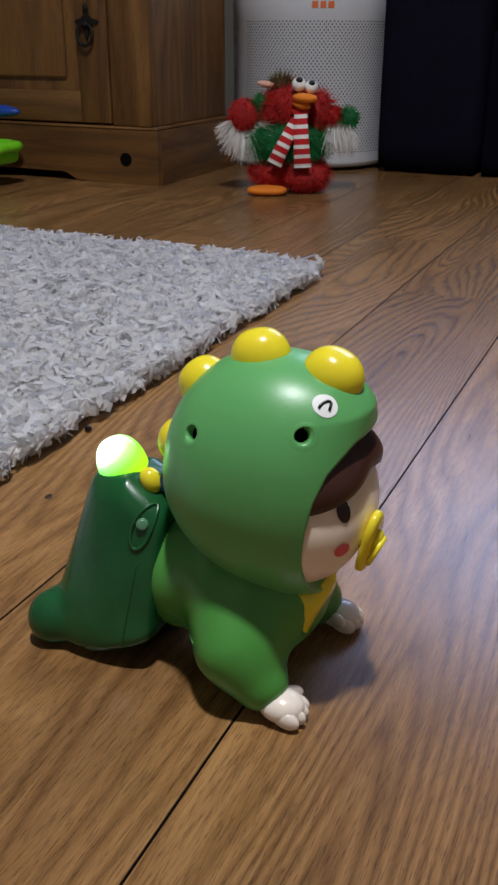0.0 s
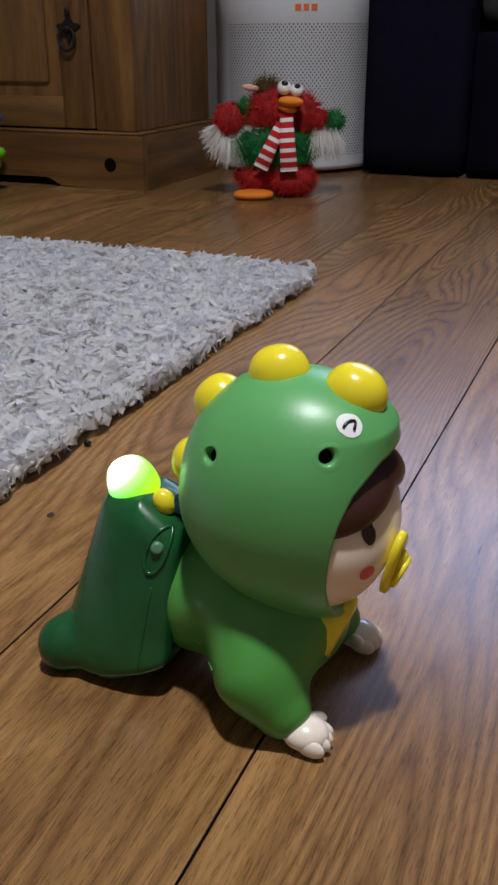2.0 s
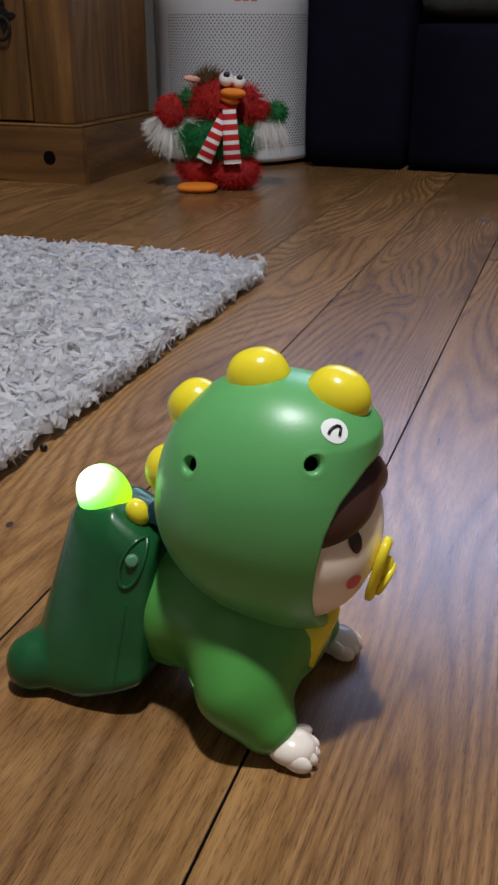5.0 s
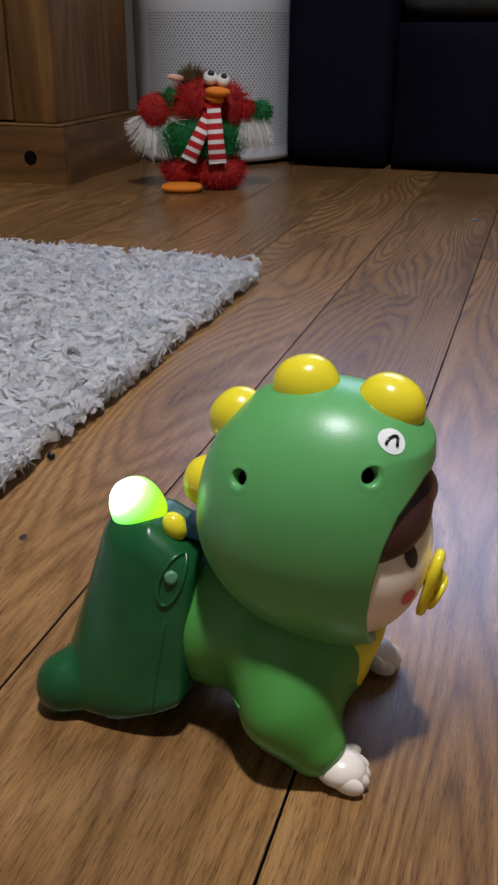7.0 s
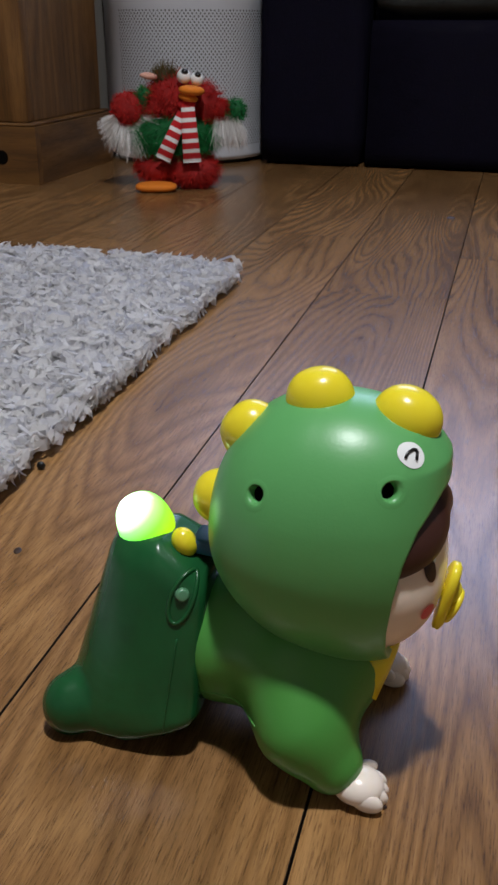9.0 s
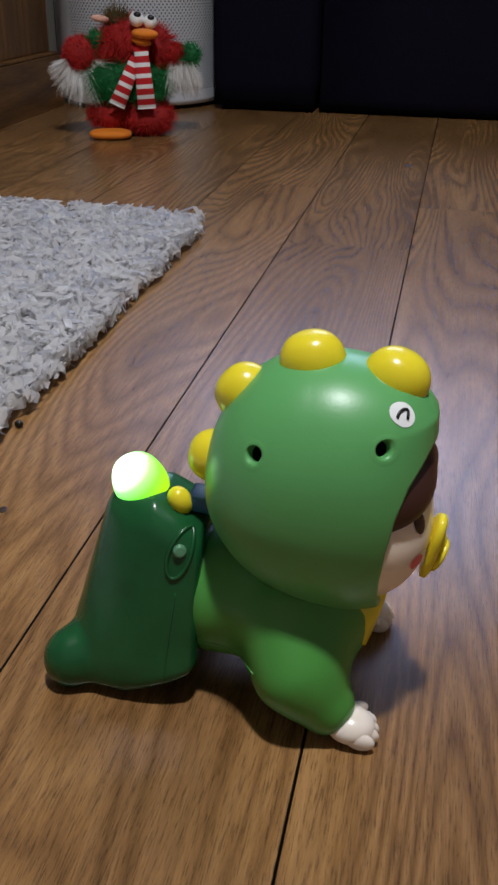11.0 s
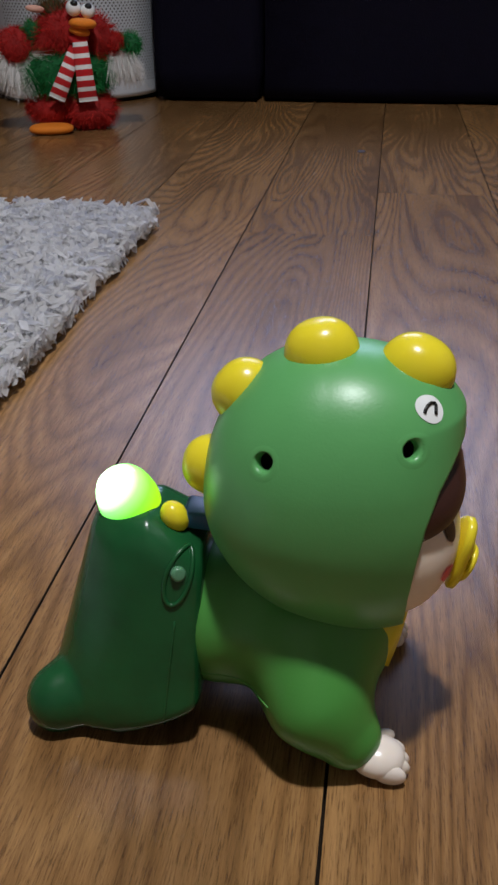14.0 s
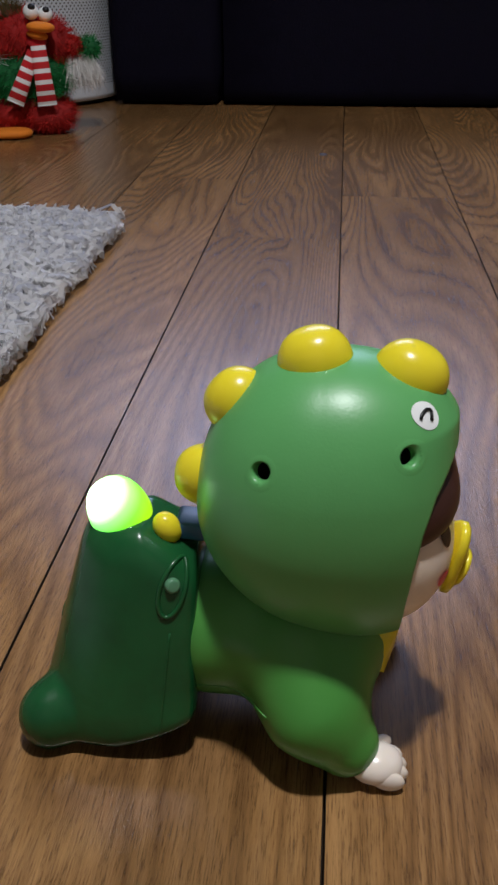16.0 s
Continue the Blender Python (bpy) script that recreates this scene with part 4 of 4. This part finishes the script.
def plush_bird():
    rng = np.random.default_rng(11)
    ob = thing("plush_bird", pose(-0.427, 1.505, 0, 0, 0, 17), "shaggy red and green plush bird wearing a striped scarf", "plush toy")

    ob.scale = (0.92, 0.92, 0.90)

    def furry(name, blobs, core, fur, count, length, width, label, droop=0.35):
        pieces, strands = [], []
        vol = sum(b[1][0] * b[1][2] for b in blobs)
        for c, r in blobs:
            pieces.append((*ellipsoid(c, r, nu=24, nv=16), 0))
            v, f = fur_on(c, r, int(count * r[0] * r[2] / vol), length, width, rng, droop)
            strands.append((v.tolist(), f, 1))
        v, f, s = merge(*pieces, *strands)
        v = [(a, b, max(c, 0.001)) for a, b, c in v]
        return part(name, (v, f, s), [core, fur], ob, label)

    furry("lower_body", [((-0.032, 0, 0.040), (0.046, 0.052, 0.030)), ((0.040, -0.006, 0.034), (0.052, 0.056, 0.034)), ((0.003, 0.008, 0.048), (0.082, 0.054, 0.042))], RED_CORE, FUR_RED, 8500, 0.015, 0.0009, "shaggy red plush lower body")
    furry("middle_body", [((0.0, 0.003, 0.108), (0.092, 0.064, 0.052))], GREEN_CORE, FUR_GREEN, 8500, 0.018, 0.0009, "shaggy green plush middle body")
    furry("head", [((0.005, 0.0, 0.178), (0.058, 0.050, 0.046)), ((-0.025, -0.008, 0.168), (0.034, 0.036, 0.032)), ((0.066, -0.004, 0.168), (0.028, 0.034, 0.040))], RED_CORE, FUR_RED, 8500, 0.016, 0.0009, "shaggy red plush head")
    furry("crest", [((-0.014, 0.0, 0.218), (0.022, 0.020, 0.020))], BROWN_CORE, FUR_BROWN, 900, 0.017, 0.0010, "olive brown plush crest", -0.9)
    for s, x, blobs_r, blobs_g in ((-1, -0.088, ((-0.090, -0.018, 0.160), (0.033, 0.026, 0.033)), ((-0.055, -0.012, 0.180), (0.020, 0.022, 0.022))),
                                   (1, 0.10, ((0.098, -0.008, 0.160), (0.022, 0.020, 0.018)), ((0.128, -0.008, 0.158), (0.020, 0.018, 0.018)))):
        wing = furry("wing", [blobs_r], RED_CORE, FUR_RED, 2200, 0.008, 0.0010, "red, green and white plush wing")
        v, f = fur_on(*blobs_g, 1000, 0.011, 0.0011, rng)
        part("green_tuft", merge((*ellipsoid(*blobs_g, nu=20, nv=12), 0), (v.tolist(), f, 1)), [GREEN_CORE, FUR_GREEN], wing, "green plush tuft")
        n = 2800 if s < 0 else 1700
        u = rng.uniform(0, 1, n)
        if s < 0:
            fan = np.radians(-178 + 168 * u)
            out = rng.uniform(0.056, 0.086, n) * (0.80 + 0.22 * np.sin(u * math.pi))
            roots = np.stack([-0.090 + 0.024 * np.cos(fan), rng.uniform(-0.03, -0.005, n), 0.154 + 0.024 * np.sin(fan)], 1)
            tips = np.stack([-0.086 + out * 0.95 * np.cos(fan + 0.12), roots[:, 1] + rng.normal(size=n) * 0.008 - 0.008, 0.150 + out * np.sin(fan + 0.12)], 1)
        else:
            roots = np.stack([0.086 + 0.046 * u, rng.uniform(-0.02, 0.005, n), 0.146 + rng.uniform(-0.005, 0.005, n)], 1)
            tips = roots + np.stack([(u - 0.35) * 0.030, rng.normal(size=n) * 0.008 - 0.008, -rng.uniform(0.035, 0.064, n)], 1)
        v, f = ribbons(roots, tips, 0.0013, rng, 0.16, 3)
        part("white_fringe", (v, f), FUR_WHITE, wing, "long white plush fringe")
    for x, z, r in ((0.026, 0.226, 0.0145), (0.052, 0.221, 0.0135)):
        eye = part("eye", ellipsoid((0, 0, 0), (r, r, r), nu=28, nv=18), WHITE_PRINT, ob, "white plastic ball eye", pose(x, -0.046, z))
        part("pupil", ellipsoid((r * 0.12, -r * 0.66, r * 0.60), (r * 0.50, r * 0.38, r * 0.44), (-30, 0, 0), nu=18, nv=12), BLACK, eye, "black pupil")
    beak = part("upper_beak", merge((*ellipsoid((0.041, -0.066, 0.200), (0.026, 0.024, 0.010), (0, 4, 0), nu=28, nv=14, power=0.9), 0)), ORANGE_FELT, ob, "orange felt upper beak")
    part("lower_beak", merge((*ellipsoid((0.034, -0.060, 0.186), (0.020, 0.020, 0.0085), (0, 12, 0), nu=24, nv=12), 0)), ORANGE_FELT, ob, "orange felt lower beak")
    part("ear", ellipsoid((-0.046, -0.012, 0.224), (0.019, 0.008, 0.007), (0, 8, 0), nu=20, nv=12), PINK_FELT, ob, "pale pink felt ear")
    part("foot", ellipsoid((-0.036, -0.064, 0.0095), (0.043, 0.032, 0.0095), nu=28, nv=12, power=0.75), ORANGE_FELT, ob, "flat orange felt foot")
    part("foot", ellipsoid((0.046, -0.014, 0.0085), (0.034, 0.026, 0.0085), nu=28, nv=12, power=0.75), RED_CORE, ob, "red felt foot")

    # scarf: stripes across two tails
    def tail(top, bottom, width, y, stripes, bulge):
        verts, faces, slots = [], [], []
        rows = stripes * 5
        a, b = Vector((top[0], 0, top[1])), Vector((bottom[0], 0, bottom[1]))
        d = (b - a).normalized()
        sd = Vector((d.z, 0, -d.x)) * (-1 if d.z < 0 else 1)
        for k in range(rows + 1):
            s = k / rows
            p = a + (b - a) * s
            w = width * (0.78 + 0.3 * s)
            yy = y - bulge * math.sin(s * math.pi * 0.8) + 0.0015 * math.sin(7 * s)
            for u, t in ((-0.5, 0.0), (-0.47, -0.002), (0.0, -0.003), (0.47, -0.002), (0.5, 0.0), (0.47, 0.002), (-0.47, 0.002)):
                q = p + sd * (w * u)
                verts.append((q.x, yy + t, q.z))
        for k in range(rows):
            for i in range(7):
                p0, p1 = k * 7 + i, k * 7 + (i + 1) % 7
                faces.append((p0, p0 + 7, p1 + 7, p1))
                slots.append(1 if k % 5 >= 3 else 0)
        faces += [tuple(range(7))[::-1], tuple(range(rows * 7, rows * 7 + 7))]
        slots += [0, 0]
        return verts, faces, slots

    scarf = part("scarf", tail((0.032, 0.180), (0.040, 0.060), 0.034, -0.064, 6, 0.016), [SCARF_RED, SCARF_WHITE], ob, "red and white striped felt scarf")
    part("scarf_tail", tail((0.024, 0.158), (-0.020, 0.066), 0.030, -0.064, 5, 0.014), [SCARF_RED, SCARF_WHITE], scarf, "")
    part("neck_wrap", tube([(0.030 + 0.012 * math.cos(t), -0.050 + 0.012 * math.sin(t), 0.172) for t in [2 * math.pi * k / 32 for k in range(32)]], 0.008, 8, True), SCARF_RED, scarf, "")
    return ob


plush_bird()

# ---- small things ----


def lime_tray():
    ob = thing("lime_toy_rack", pose(-1.105, 1.30, 0), "lime green plastic toy rack in front of the cabinet", "toy")
    loop = [(0.150 * max(-1, min(1, 1.15 * math.cos(t))), 0.05 * max(-1, min(1, 1.35 * math.sin(t))), 0.078) for t in [2 * math.pi * k / 48 for k in range(48)]]
    part("rim", tube(loop, 0.011, 10, True), LIME, ob, "rounded lime plastic rim")
    part("basket", box(-0.145, 0.145, -0.046, 0.046, 0.044, 0.076, 0.012, 3), LIME, ob, "shallow lime plastic basket")
    for x in (-0.12, -0.02):
        for y in (-0.04, 0.04):
            part("leg", tube([(x, y, 0.0), (x, y, 0.05)], 0.007, 8), LIME, ob)
    return ob


lime_tray()


def blue_shovel():
    ob = thing("blue_toy_boat", pose(-1.044, 1.36, 0), "blue plastic toy standing beside the cabinet door", "toy")
    part("hull", ellipsoid((0.0, 0, 0.143), (0.082, 0.02, 0.014), nu=28, nv=14), TOY_BLUE, ob, "blue plastic hull")
    part("stand", tube([(-0.045, 0, 0.0), (-0.045, 0, 0.135)], 0.012, 10), TOY_BLUE, ob)
    return ob


blue_shovel()

crumb = tagged(part("floor_crumb", ellipsoid((0, 0, 0.003), (0.0035, 0.0025, 0.003), nu=10, nv=6), BLACK, place=pose(-0.101, 0.2916, 0)), "tiny dark crumb on the laminate floor", "crumb")


def window():
    """The window over the sofa, out of view, through which the evening light comes."""
    ob = thing("window_1", pose(0, Y1 + 0.05, 0), "white framed window above the sofa", "window", kind="structure")
    w = 0.06
    for x0, x1, z0, z1 in ((WIN_X0, WIN_X0 + w, WIN_Z0, WIN_Z1), (WIN_X1 - w, WIN_X1, WIN_Z0, WIN_Z1), (WIN_X0 + w, WIN_X1 - w, WIN_Z1 - w, WIN_Z1), (WIN_X0 + w, WIN_X1 - w, WIN_Z0, WIN_Z0 + w)):
        part("window_frame", box(x0, x1, -0.03, 0.03, z0, z1, 0.004), WHITE_PLASTIC, ob, smooth=False)
    part("pane", box(WIN_X0 + w, WIN_X1 - w, -0.004, 0.004, WIN_Z0 + w, WIN_Z1 - w), GLASS, ob, smooth=False).visible_shadow = False
    return ob


window()


def ceiling_lamp():
    ob = thing("ceiling_light", pose(0.25, -0.12, 2.4), "small square ceiling light", "lamp")
    part("housing", box(-0.14, 0.14, -0.14, 0.14, -0.05, -0.001, 0.006), WHITE_PLASTIC, ob)
    return ob


ceiling_lamp()

# knots in the boards
for x, y, a, turn in ((-0.063, 0.185, 0.004, 20), (0.118, 1.33, 0.012, 5)):
    part("knot", ellipsoid((0, 0, 0), (a * 0.6, a, 0.0004), (0, 0, turn), nu=18, nv=6), KNOT, floor, "dark knot in a floor board", pose(x, y, 0.0001))

# ---- floor planks, last ----
PLANK = 0.15
LONG = 1.27
# where the end joints of the rows lie
JOINTS = {-1: 1.133, 0: 0.826, 1: 1.041, 2: 0.825, -2: 0.40, -3: 1.02, 3: 1.25, 4: 0.30}


def plank_mesh(length):
    g, c, h = 0.0004, 0.00035, 0.008
    x, y = PLANK / 2 - g, length / 2 - g * 0.6
    verts = [(-x, -y, -h), (x, -y, -h), (x, y, -h), (-x, y, -h), (-x, -y, -c), (x, -y, -c), (x, y, -c), (-x, y, -c), (-x + c, -y + c * 0.5, 0), (x - c, -y + c * 0.5, 0), (x - c, y - c * 0.5, 0), (-x + c, y - c * 0.5, 0)]
    faces = [(8, 9, 10, 11)]
    for k in (0, 4):
        faces += [(k + i, k + (i + 1) % 4, k + 4 + (i + 1) % 4, k + 4 + i) for i in range(4)]
    return mesh_of("plank", verts, faces, [FLOOR_WOOD, UNDERLAY], [0] + [1] * 8, smooth=False)


plank_meshes = {}
rng = random.Random(8)
for k in range(math.ceil(X0 / PLANK), math.floor(X1 / PLANK)):
    joint = JOINTS.get(k, rng.uniform(0, LONG))
    y = joint - LONG * math.ceil((joint - Y0) / LONG)
    while y < Y1:
        a, b = max(y, Y0), min(y + LONG, Y1)
        if b - a > 0.03:
            key = round(b - a, 3)
            if key not in plank_meshes:
                plank_meshes[key] = plank_mesh(b - a)
            ob = new("plank", plank_meshes[key])
            ob.location = ((k + 0.5) * PLANK, (a + b) / 2, 0)
            ob.parent = floor
        y += LONG
